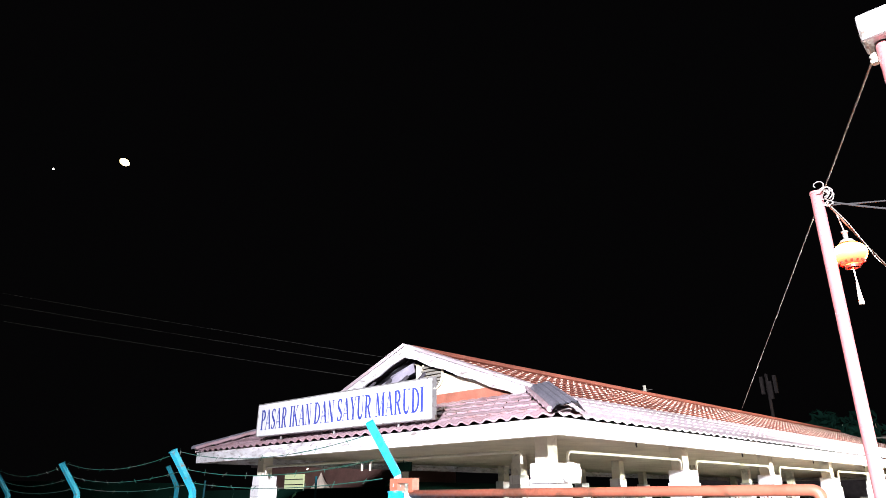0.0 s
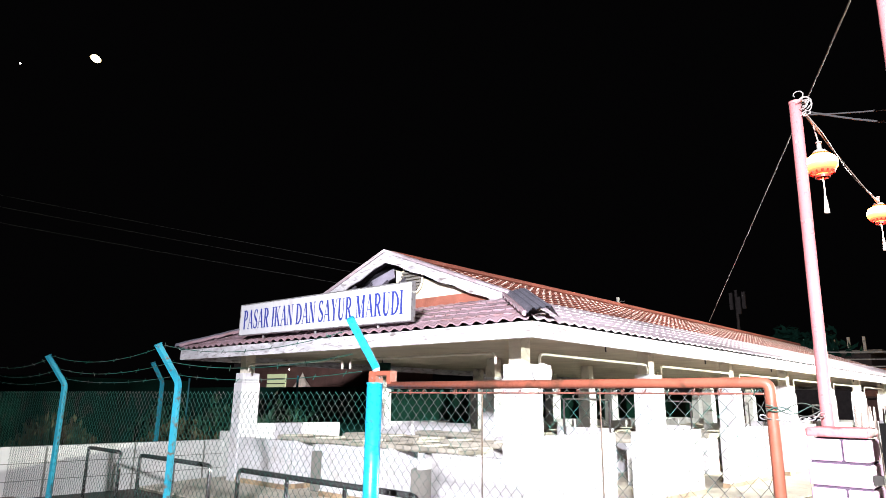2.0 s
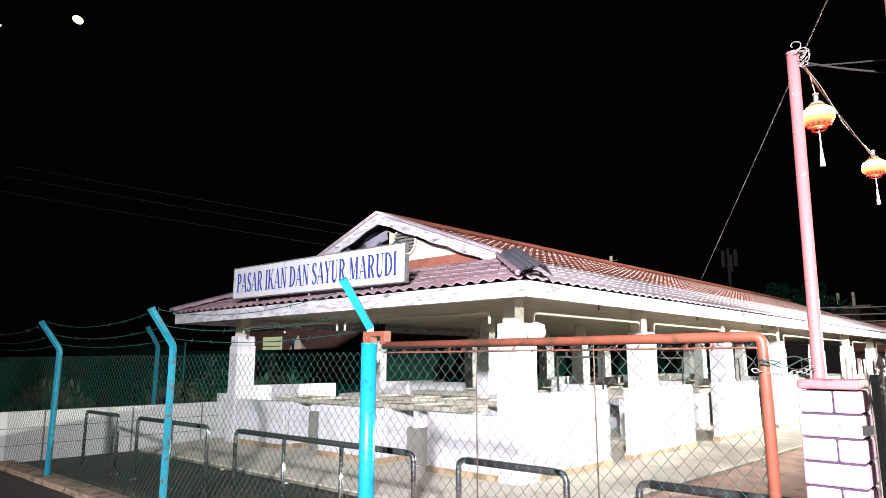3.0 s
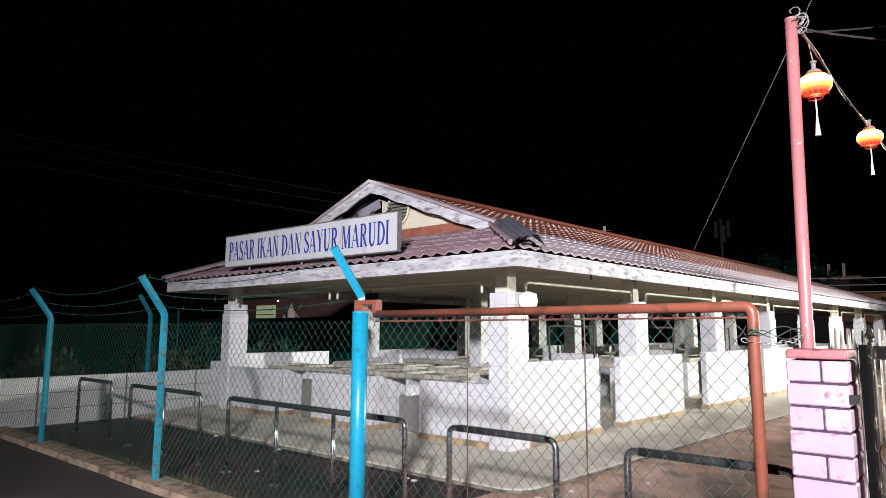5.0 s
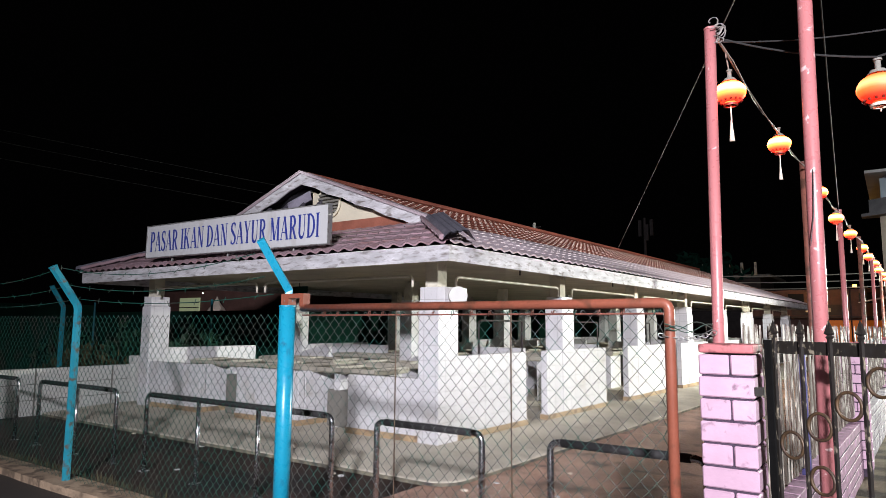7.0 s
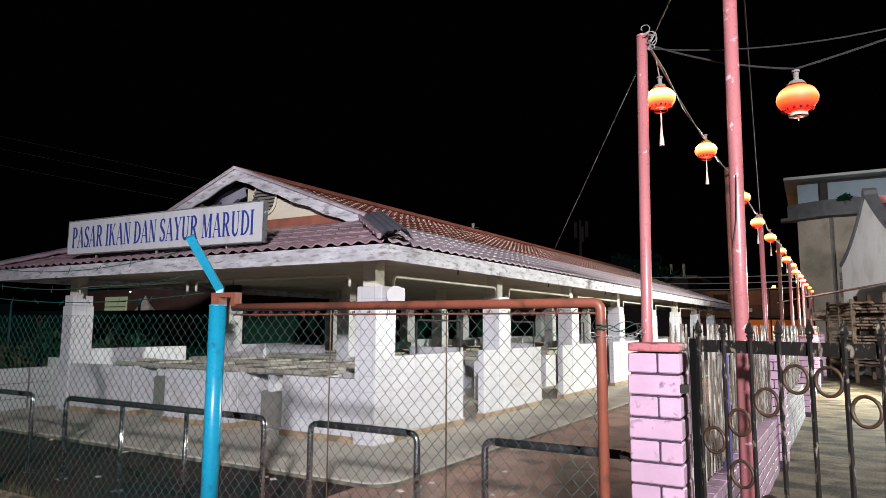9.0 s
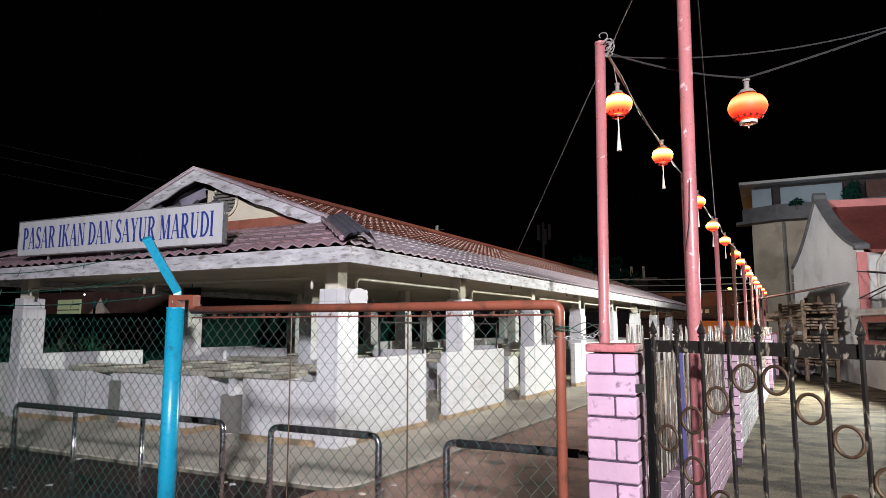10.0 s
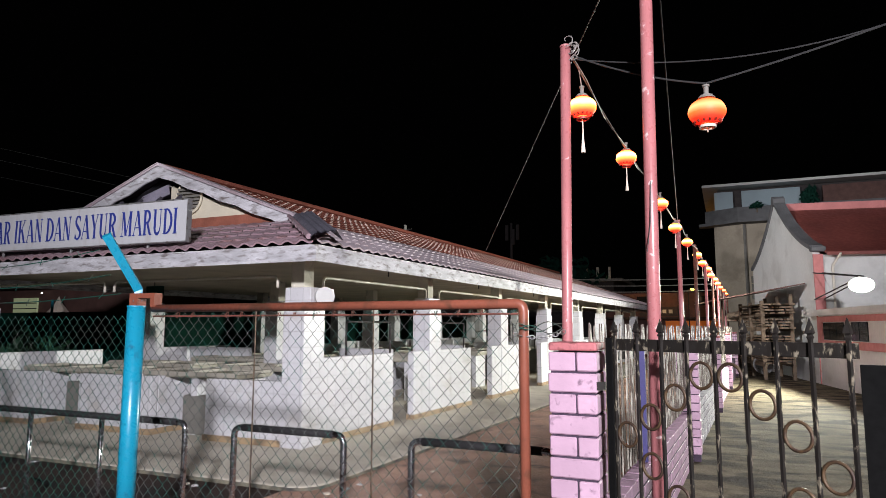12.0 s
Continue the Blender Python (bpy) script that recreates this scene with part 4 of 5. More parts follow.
G0, G1 = Vector((-0.244, 2.9, 0)), Vector((0.672, 2.38, 0))
gd = (G1 - G0) / 8
gn = Vector((-gd.y, gd.x, 0)).normalized()


def gate_box(a, b, z0, z1, thick, off=0.0):
    """A flat bar along the gate between two bar numbers."""
    p, q = G0 + gd * a + gn * off, G0 + gd * b + gn * off
    t = gn * thick / 2
    return prism([((p - t).x, (p - t).y), ((q - t).x, (q - t).y), ((q + t).x, (q + t).y), ((p + t).x, (p + t).y)], "z", z0, z1)


part("top_rail", gate_box(-0.25, 8.2, 1.55, 1.606, 0.014, 0.012), BLACK_IRON, iron, "broad black top rail, paint flaking")
part("bottom_rail", gate_box(-0.25, 8.2, 0.1, 0.16, 0.014, 0.012), BLACK_IRON, iron)
part("stile", gate_box(-0.32, -0.06, 0.05, 1.61, 0.03), BLACK_FLAT, iron, "black hinge stile")
for i in range(9):
    p = G0 + gd * i
    part("bar", T([(p.x, p.y, 0.06), (p.x, p.y, 1.64)], 0.0095, 4), BLACK_IRON, iron, "thin black bar with flaking paint")
    s = lathe([(0.009, 0), (0.015, 0.012), (0.009, 0.02), (0.02, 0.028), (0.013, 0.05), (0.001, 0.085)], 4)
    s.transform(pose(p.x, p.y, 1.615, 0, 0, 45 + math.degrees(math.atan2(gd.y, gd.x))))
    part("spear", s, BLACK_IRON, iron, "black spear point")
turn = math.degrees(math.atan2(gd.y, gd.x))
for slot, z in ((3, 1.455), (4, 1.455), (2, 1.35), (5, 1.355), (1, 1.25), (6, 1.25), (0, 1.155), (7, 1.12), (1, 1.03), (6, 1.0), (2, 0.91), (5, 0.9), (3, 0.8), (4, 0.8)):
    c = G0 + gd * (slot + 0.5)
    pts = [(0.052 * math.cos(a), 0, 0.056 * math.sin(a)) for a in [k * 2 * math.pi / 20 for k in range(21)]]
    bm = T(pts, 0.0075, 6, caps=False)
    bm.transform(pose(c.x, c.y, z, 0, 0, turn))
    part("ring", bm, RING, iron, "rusty gold ring", True)
for z in (1.35, 0.5):
    part("hinge", B(-0.36, -0.3, 2.93, 2.97, z, z + 0.04), BLACK_IRON, iron)
leaf = thing("sheet_gate_leaf", "black steel sheet gate leaf", "gate")
a, b = Vector((0.70, 2.37, 0)), Vector((2.0, 1.75, 0))
part("sheet", prism([(a.x, a.y), (b.x, b.y), (b.x + 0.01, b.y + 0.03), (a.x + 0.01, a.y + 0.03)], "z", 0.05, 1.53), BLACK_FLAT, leaf)
part("spear", T([(0.8, 2.34, 1.53), (0.8, 2.34, 1.66)], 0.016, 4, taper=0.1), BLACK_IRON, leaf)

# ---- poles, cables, lanterns ----
P1, P2 = Vector((-0.53, 3.24, 3.3)), Vector((-0.05, 3.12, 4.05))


def pole(base, top, r, mat, label):
    p = thing("lantern_pole", label, "pole", "poles of the lantern string")
    part("shaft", T([base, top], r, 16), mat, p, "", True)
    part("cap", T([top, Vector(top) + Vector((0, 0, 0.012))], r * 1.08, 16), mat, p)
    return p


p1 = pole((-0.575, 3.24, 0), P1, 0.03, POLE, "salmon painted steel pole behind the gate pillar")
random.seed(3)
bm = bmesh.new()
for i in range(9):
    c = P1 + Vector((random.uniform(0.01, 0.06), random.uniform(-0.03, 0.03), random.uniform(-0.1, 0.03)))
    r, a0, tip = random.uniform(0.015, 0.04), random.uniform(0, 6), random.uniform(-0.5, 1.0)
    pts = [c + Vector((r * math.cos(a0 + k * 0.75), 0.6 * r * math.sin(a0 + k * 0.6), r * math.sin(a0 + k * 0.75) + 0.006 * k * tip)) for k in range(9)]
    tube(bm, pts, 0.003, 5)
part("wire_knot", bm, CABLE_PALE, p1, "tangle of wire and cable ends")
p2 = pole((-0.09, 3.12, 0), P2, 0.034, POLE, "tall salmon painted steel pole with chipped paint")
part("cable_clip", T([(-0.09, 3.075, 2.05), (-0.07, 3.075, 2.2), (-0.062, 3.078, 2.42)], 0.002, 5), CABLE_OLD, p2)
part("junction_box", B(-0.13, 0.03, 3.02, 3.2, 3.97, 4.13, bevel=0.015), ALU, p2, "pale metal junction box")
part("insulator", lathe([(0.0, 0.0), (0.02, 0.0), (0.026, 0.02), (0.014, 0.03), (0.026, 0.045), (0.014, 0.06), (0.0, 0.06)], 12), PVC, p2, "white insulator").location = (-0.1, 3.14, 3.88)

POLES_Y = [6.4 + 3.1 * i for i in range(9)]
tops = [P1]
for i, y in enumerate(POLES_Y):
    x = -0.411 + (0.045 if y < 9 else 0.03) * (y - 6.4)
    top = Vector((x, y, 3.2))
    pole((x, y, 0), top, 0.032, POLE_DARK if i % 2 == 0 else POLE, "rusty brown steel pole on the lane wall" if i % 2 == 0 else "salmon steel pole on the lane wall")
    tops.append(top)


def lantern(place, d, tassel, hang):
    l = thing("paper_lantern", "glowing red paper lantern" + (" with a cream tassel" if tassel else " with a pale base ring"), "lantern", "red lanterns on the string")
    x, y, z = place
    r = d / 2
    n = 20
    prof = [(r * max(0.34, math.sin(a) ** 0.8), -0.72 * r * math.cos(a)) for a in [0.28 + (math.pi - 0.56) * k / 14 for k in range(15)]]
    bm = lathe(prof, 32)
    for v in bm.verts:
        a = math.atan2(v.co.y, v.co.x)
        k = 1 + 0.012 * math.cos(a * 16)
        v.co.x *= k
        v.co.y *= k
    part("shell", bm, LANTERN_SHELL if tassel else LANTERN_DEEP, l, "", True)
    part("base_ring", lathe([(0.36 * r, -0.95 * r), (0.46 * r, -0.95 * r), (0.46 * r, -0.8 * r), (0.36 * r, -0.8 * r)], 24), TRIM_BLACK if tassel else PVC, l, "ring at the base")
    scal = bmesh.new()
    for k in range(14):
        a = 2 * math.pi * k / 14
        c = Vector((0.66 * r * math.cos(a), 0.66 * r * math.sin(a), -0.66 * r))
        tube(scal, [c + Vector((0.1 * r * math.cos(a), 0.1 * r * math.sin(a), 0.1 * r)), c], 0.07 * r, 6)
    part("scallop_trim", scal, TRIM_BLACK, l, "dark scalloped trim")
    part("cap", lathe([(0.5 * r, 0.74 * r), (0.34 * r, 0.95 * r), (0.14 * r, 1.0 * r), (0.14 * r, 1.45 * r), (0.2 * r, 1.45 * r), (0.2 * r, 1.55 * r), (0, 1.55 * r)], 16), GREY_BLOCK, l, "grey socket cap")
    if tassel:
        part("tassel_cord", T([(0, 0, -0.9 * r), (0.002, 0, -1.95 * r)], 0.004, 5), TASSEL, l)
        part("tassel", lathe([(0.0, -1.9 * r), (0.05 * r, -1.92 * r), (0.07 * r, -2.2 * r), (0.17 * r, -3.35 * r), (0.0, -3.35 * r)], 10), TASSEL, l, "cream silk tassel")
    else:
        part("tassel_cord", T([(0, 0, -0.9 * r), (0, 0, -1.2 * r)], 0.003, 5), TASSEL, l)
    for o in l.children:
        o.location += Vector((x, y, z))
    part("hanging_wire", T([(x, y, z + 1.5 * r), hang], 0.004, 5), ROPE, l)


rope_pts = []
for a, b in zip(tops, tops[1:]):
    rope_pts += arc(a - Vector((-0.04, 0, 0.07)), b - Vector((0, 0, 0.03)), 0.04, 10)[:-1]
string = thing("lantern_string", "twisted pale rope and cable carrying the lanterns", "cable")
part("rope", T(rope_pts, 0.0055, 6), ROPE, string)
part("cable", T([Vector(p) + Vector((0.012 * math.sin(i * 1.3), 0, 0.012 * math.cos(i * 1.3))) for i, p in enumerate(rope_pts)], 0.0035, 5), CABLE_PALE, string)


def rope_at(y):
    for p, q in zip(rope_pts, rope_pts[1:]):
        if p[1] <= y <= q[1]:
            return p.lerp(q, (y - p[1]) / (q[1] - p[1]))
    return rope_pts[-1]


for i, (y, z) in enumerate(((3.4, 2.98), (5.1, 3.08), (7.2, 3.05), (9.0, 3.03), (10.7, 3.03), (12.7, 3.02), (14.5, 3.03), (16.1, 3.03), (17.9, 3.02), (19.8, 3.03), (21.7, 3.03), (23.8, 3.02), (26.0, 3.03), (28.5, 3.02))):
    h = rope_at(y)
    lantern((-0.47 if i == 0 else h.x, y, z), 0.168, True, h)
BIG = (0.222, 3.42, 2.865)
lantern(BIG, 0.2, False, (0.222, 3.42, 3.03))
cross = thing("overhead_cable", "black cable strung from the pole across the lane", "cable", "overhead cables")
k1, k2 = Vector((0.222, 3.42, 3.03)), Vector((1.2, 3.76, 3.36))
part("cable", T(arc(P1 - Vector((-0.05, 0, 0.06)), k1, 0.03, 10) + arc(k1, k2, 0.01, 10)[1:] + [(3.2, 4.4, 4.15)], 0.0055, 6), CABLE, cross)
cross2 = thing("overhead_cable", "thin dark cable strung across the lane", "cable", "overhead cables")
part("cable", T(arc(P1 - Vector((-0.05, 0, 0.08)), k2, 0.1, 14) + [(3.2, 4.4, 4.11)], 0.004, 6), CABLE, cross2)
stay = thing("service_cable", "pale service cable running to the market roof", "cable")
part("cable", T([(-0.08, 3.12, 3.95), (-7.7, 21.79, 4.44)], 0.006, 5), CABLE_PALE, stay)
stay2 = thing("service_cable", "dark service cable running along the lane", "cable")
part("cable", T(arc((-0.0, 3.12, 4.0), tops[2], 0.05), 0.006, 5), CABLE, stay2)
loose = thing("loose_wire", "twisted green wire tying gate to pole", "wire")
for k in range(3):
    part("strand", T([(-0.76 + 0.2 * i / 12, 2.99 + 0.16 * i / 12, 1.65 + 0.022 * math.sin(i * 0.55 + k * 1.7) + 0.01 * k) for i in range(13)], 0.0025, 4), WIRE_GREEN if k else WIRE_GREY, loose)
chain = thing("gate_chain", "galvanised chain looped between gate and pole", "chain")
ends = arc((-0.79, 3.0, 1.625), (-0.55, 3.17, 1.64), 0.025, 13)
for k, (a, b) in enumerate(zip(ends, ends[1:])):
    d = (b - a)
    side_v = d.cross(Vector((0, 0, 1))).normalized() if k % 2 else d.cross(Vector((1, -1, 0.2))).normalized()
    mid_p = (a + b) / 2
    part("link", T([mid_p + d * 0.75 * math.cos(w) + side_v * 0.011 * math.sin(w) for w in [q * math.pi / 5 for q in range(11)]], 0.0032, 5, caps=False), ALU, chain, "", True)

# ---- the house on the lane ----
house = thing("gable_house", "white house with curved gable and red roof", "house")
HN, HF = Vector((2.74, 21.9, 0)), Vector((1.38, 29.5, 0))
hu = (HF - HN).normalized()
hv = Vector((hu.y, -hu.x, 0))
HM = Matrix.Translation(HN) @ Matrix(((hu.x, hv.x, 0, 0), (hu.y, hv.y, 0, 0), (0, 0, 1, 0), (0, 0, 0, 1)))
HL = (HF - HN).length


def in_house(bm):
    bm.transform(HM)
    bmesh.ops.recalc_face_normals(bm, faces=bm.faces[:])
    return bm


def gable_curve(t):
    """Height of the gable edge; t 0 at an eave, 1 at the peak."""
    return 4.0 + 2.15 * (0.5 * t + 0.5 * t * t)


left = [(HL / 2 * k / 10, gable_curve(k / 10)) for k in range(11)]
outline = [(0, 0)] + left + [(HL - p, z) for p, z in left[-2::-1]] + [(HL, 0)]
part("gable_wall", in_house(prism(outline, "y", 0, 0.2)), HOUSE_WHITE, house, "white rendered gable wall with stains")
for s in (0, 1):
    line = [((HL - p) if s else p, z) for p, z in left]
    band = [(p, z + 0.01) for p, z in line] + [(p, z + 0.14) for p, z in line[::-1]]
    part("gable_coping", in_house(prism(band, "y", -0.07, 0.3)), GREY_CAP, house, "dark grey curved coping")
part("coping_tip", in_house(prism([(HL / 2 - 0.2, 6.08), (HL / 2 + 0.2, 6.08), (HL / 2 + 0.14, 6.3), (HL / 2, 6.4), (HL / 2 - 0.14, 6.3)], "y", -0.08, 0.32)), GREY_CAP, house)
part("coping_foot", in_house(B(-0.22, 0.05, -0.08, 0.33, 3.93, 4.1, bevel=0.05)), GREY_CAP, house, "weathered coping foot")
part("front_roof", in_house(prism([(-0.35, 3.9), (HL / 2, 5.9), (HL / 2, 5.8), (-0.35, 3.8)], "y", 0.3, 14)), HOUSE_ROOF, house, "faded red sloping roof")
part("rear_roof", in_house(prism([(HL + 0.35, 3.9), (HL / 2, 5.9), (HL / 2, 5.8), (HL + 0.35, 3.8)], "y", 0.3, 14)), HOUSE_ROOF, house)
part("ridge_band", in_house(B(HL / 2 - 0.12, HL / 2 + 0.12, 0.3, 14, 5.8, 6.1)), HOUSE_PINK, house, "pink ridge band")
part("front_wall", in_house(B(0.0, 0.2, 0.2, 14, 0, 3.85)), HOUSE_WHITE, house)
part("corner_pilaster", in_house(B(-0.05, 0.0, 0.0, 0.27, 0, 3.86)), HOUSE_PINK, house, "pink corner pilaster")
part("annex_wall", in_house(B(-8.0, -0.06, 0.02, 0.2, 0, 2.02)), HOUSE_WHITE, house, "white wall of the low annex")
part("canopy", in_house(box(B(-8.0, -0.06, -0.3, 4, 2.03, 2.1), -8.0, 0.1, -0.36, -0.3, 1.99, 2.16)), HOUSE_WHITE, house, "thin weathered white canopy slab")
win = part("window_frame", in_house(box(box(B(-8.0, -0.15, -0.03, 0.015, 1.82, 1.98), -8.0, -0.15, -0.03, 0.015, 1.1, 1.3), -0.5, -0.15, -0.03, 0.015, 1.3, 1.82)), HOUSE_PINK, house, "pink window surround")
for k in range(5):
    u = -0.55 - 0.55 * k - (0.5 if k > 2 else 0)
    part("pane", in_house(B(u - 0.5, u, -0.01, 0.012, 1.32, 1.8)), DARK_GLASS, win, "dark glass pane")
part("drain_pipe", in_house(T(bend([(-0.4, 0.65, 3.85), (-0.12, 0.5, 3.5), (-0.1, 0.5, 2.1)], 0.1), 0.035, 8)), PVC, house, "white drain pipe")
FL = HM.inverted() @ Vector(FLOOD)
for z0, z1 in ((3.3, 2.95), (2.5, 2.9)):
    for dv in (-0.12, 0.12):
        part("flood_bracket", in_house(T([(0.0, FL.y + dv, z0), (FL.x + 0.03, FL.y + dv * 0.6, z1)], 0.018, 5)), DARK_WALL, house, "thin steel bracket")

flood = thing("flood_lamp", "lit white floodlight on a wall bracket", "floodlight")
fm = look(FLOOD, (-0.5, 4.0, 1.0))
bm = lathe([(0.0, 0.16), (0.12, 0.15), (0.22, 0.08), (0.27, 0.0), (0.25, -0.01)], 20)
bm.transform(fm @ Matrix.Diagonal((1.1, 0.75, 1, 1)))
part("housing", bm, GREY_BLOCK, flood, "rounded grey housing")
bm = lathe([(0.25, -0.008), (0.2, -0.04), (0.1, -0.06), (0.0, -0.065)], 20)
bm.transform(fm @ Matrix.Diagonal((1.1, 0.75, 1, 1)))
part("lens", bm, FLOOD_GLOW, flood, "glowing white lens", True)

# timber rack against the gable
rack = thing("timber_rack", "sagging rack piled with weathered boards", "timber rack")
random.seed(11)


def in_rack(bm):
    bm.transform(HM @ Matrix.Translation((1.3, -1.2, 0)) @ Matrix.Diagonal((1.25, 1.0, 1.2, 1)))
    return bm


for u in (0.0, 1.3, 2.6):
    for v in (0.0, 0.85):
        part("post", in_rack(B(u - 0.05, u + 0.05, v - 0.05, v + 0.05, 0.0, 2.1 + 0.2 * v)), WOOD, rack, "rough timber post")
for z in (0.42, 0.9, 1.35, 1.75):
    part("shelf_beam", in_rack(B(-0.1, 2.7, -0.04, 0.05, z - 0.07, z)), WOOD, rack)
    part("shelf_beam", in_rack(B(-0.1, 2.7, 0.8, 0.89, z - 0.07, z)), WOOD, rack)
    for layer in range(4):
        for k in range(4):
            w = random.uniform(0.12, 0.2)
            u0, ln = random.uniform(-0.5, 0.1), random.uniform(2.4, 3.1)
            bm = B(u0, u0 + ln, k * 0.22 - 0.02, k * 0.22 + w, z + layer * 0.075, z + layer * 0.075 + 0.045)
            bm.transform(Matrix.Rotation(radians(random.uniform(-2.5, 2.5)), 4, "Z"))
            part("board", in_rack(bm), WOOD, rack)
for u in (-0.6, 0.35, 1.3, 2.25):
    bm = prism([(-1.5, 2.1), (1.1, 2.5), (1.1, 2.53), (-1.5, 2.13)], "x", u, u + 0.92)
    part("roof_sheet", in_rack(bm), KERB if u > 1 else BROWN_WALL, rack, "tilted rusty roof sheet")
shade = thing("market_umbrella", "orange canopy beside the rack", "canopy")
bm = lathe([(0.0, 2.35), (0.5, 2.25), (1.0, 1.98), (1.02, 1.92), (0.5, 2.15), (0.0, 2.25)], 14)
bm.transform(Matrix.Translation((0.75, 30.0, 0)))
part("canopy", bm, KERB, shade, "orange cloth")
part("pole", T([(0.75, 30.0, 0), (0.75, 30.0, 2.3)], 0.03, 8), DARK_WALL, shade)
basin = thing("metal_basin", "round metal basin leaning by the rack", "basin")
bm = lathe([(0.0, 0.0), (0.2, 0.0), (0.3, 0.12), (0.31, 0.12), (0.21, -0.015), (0.0, -0.015)], 20)
bm.transform(pose(1.3, 24.2, 0.36, 68, 0, 10))
part("bowl", bm, ALU, basin, "", True)
part("rim", T([Vector((1.3, 24.2, 0.36)) + pose(0, 0, 0, 68, 0, 10).to_3x3() @ Vector((0.305 * math.cos(a), 0.305 * math.sin(a), 0.12)) for a in [k * math.pi / 10 for k in range(21)]], 0.01, 5, caps=False), ALU, basin)

# ---- far buildings ----
block = thing("concrete_block", "stained three-storey concrete building with pale panels", "building")
FB = Matrix.Translation((-0.2, 44.0, 0))


def far(bm):
    bm.transform(FB)
    return bm


part("wall", far(prism([(0.0, 0.8), (1.6, 0.0), (14, 0.0), (14, 10), (0.0, 10)], "z", 0, 9.0)), CREAM_FAR, block, "stained cream wall")
part("balcony_band", far(prism([(-0.5, 0.4), (1.4, -0.7), (14, -0.7), (14, 0.6), (-0.5, 1.2)], "z", 8.3, 9.1)), GREY_CAP, block, "dark grey parapet band")
part("ledge", far(prism([(-0.9, 0.4), (1.4, -1.0), (14, -1.0), (14, 0.6), (-0.9, 1.2)], "z", 8.12, 8.3)), GREY_CAP, block)
part("top_storey", far(B(0.3, 14, 0.6, 9, 9.1, 10.45)), DARK_WALL, block)
for x0, x1, mat in ((0.1, 1.2, PALE_BLUE), (1.7, 5.0, PALE_BLUE), (6.2, 13.8, BROWN_WALL)):
    part("panel", far(B(x0, x1, 0.3, 0.5, 9.1, 10.3)), mat, block, "pale blue panel" if mat is PALE_BLUE else "dark brown panel")
part("roof_edge", far(B(-0.6, 14.5, -0.6, 9.5, 10.5, 10.66)), HOUSE_WHITE, block, "thin white roof edge")
part("window", far(B(3.6, 5.0, -0.06, 0.02, 5.4, 7.4)), DARK_GLASS, block, "dark shuttered window")
part("downpipe", far(T([(1.75, -0.12, 0), (1.75, -0.12, 8.1)], 0.09, 6)), GREY_BLOCK, block)
for z in (3.4, 3.9, 4.4):
    part("air_conditioner", far(B(2.0, 2.9, -0.5, 0.0, z, z + 0.4)), GREY_BLOCK, block)
random.seed(21)


def shrub(name, centre, size, count, leaf, label, mat=None):
    sh = thing(name, label, "plant")
    bm = bmesh.new()
    for k in range(count):
        d = Vector((random.gauss(0, 1), random.gauss(0, 1), abs(random.gauss(0, 1)))).normalized() * random.random() ** 0.45
        c = Vector(centre) + Vector((d.x * size[0], d.y * size[1], d.z * size[2])) * (0.8 + 0.4 * noise.noise(d * 2))
        q = Euler((random.uniform(0, 6), random.uniform(0, 6), 0)).to_matrix()
        pts = [c + q @ Vector(p) * leaf for p in ((-0.5, 0, 0), (0, -0.22, 0.05), (0.6, 0, 0), (0, 0.22, 0.05))]
        bm.faces.new([bm.verts.new(p) for p in pts])
    part("leaves", bm, mat or HEDGE, sh)
    part("stem", T([(centre[0], centre[1], centre[2] - 0.3), (centre[0], centre[1], centre[2] + size[2] * 0.6)], 0.04, 5, taper=0.4), WOOD, sh)
    return sh


shrub("roof_shrub", (5.2, 43.4, 9.1), (0.6, 0.4, 1.3), 260, 0.35, "dark shrub growing on the roof terrace", NET)
shrub("roof_shrub", (2.3, 43.2, 9.0), (0.5, 0.3, 0.4), 90, 0.25, "small plants growing on the parapet", NET)

shops = thing("shop_row", "far shop row lit orange at night", "building")
part("wall", B(-9.5, 0.2, 58, 64, 0, 4.6), BROWN_WALL, shops)
part("lit_front", B(-4.5, 0.0, 57.9, 57.98, 0.4, 2.2), SHOP_GLOW, shops, "orange lit shop fronts")
part("awning", B(-9.5, 0.2, 56.6, 58, 2.35, 2.5), DARK_WALL, shops)
part("sign_band", B(-6.6, -2.9, 57.8, 57.9, 2.6, 3.4), DARK_WALL, shops, "dark shop sign with pale bars")
for x in (-5.6, -5.1, -4.7, -4.2):
    part("sign_bar", B(x, x + 0.3, 57.77, 57.8, 2.85, 3.15), HOUSE_WHITE, shops, "pale plain bar")
for x in (-6.8, -2.0):
    part("window", B(x, x + 1.1, 57.9, 57.98, 3.5, 4.3), DARK_GLASS, shops)
row = thing("far_shophouses", "dark far shophouses with pale parapet posts", "building")
part("wall", B(-30, -10, 66, 74, 0, 6.2), DARK_WALL, row)
part("roof", B(-31, -9, 65, 75, 6.2, 6.5), GREY_BLOCK, row)
for k in range(6):
    part("parapet_post", B(-16 + k * 1.15, -15.8 + k * 1.15, 64.6, 64.9, 6.4, 7.6), PLASTER, row)
for k in range(3):
    c = thing("street_cable", "thin sagging street cable by the far shops", "cable", "far street cables")
    part("cable", T(arc((-22, 50, 5.4 + 0.5 * k), (2.0, 46, 4.2 + 0.4 * k), 0.5), 0.028, 4), PVC, c)
lampx = thing("sodium_lamp", "small orange street lamp far down the road", "street lamp")
part("mast", T([(-2.3, 52, 0), (-2.3, 52, 4.5), (-2.0, 52, 4.6)], 0.05, 6), DARK_WALL, lampx)
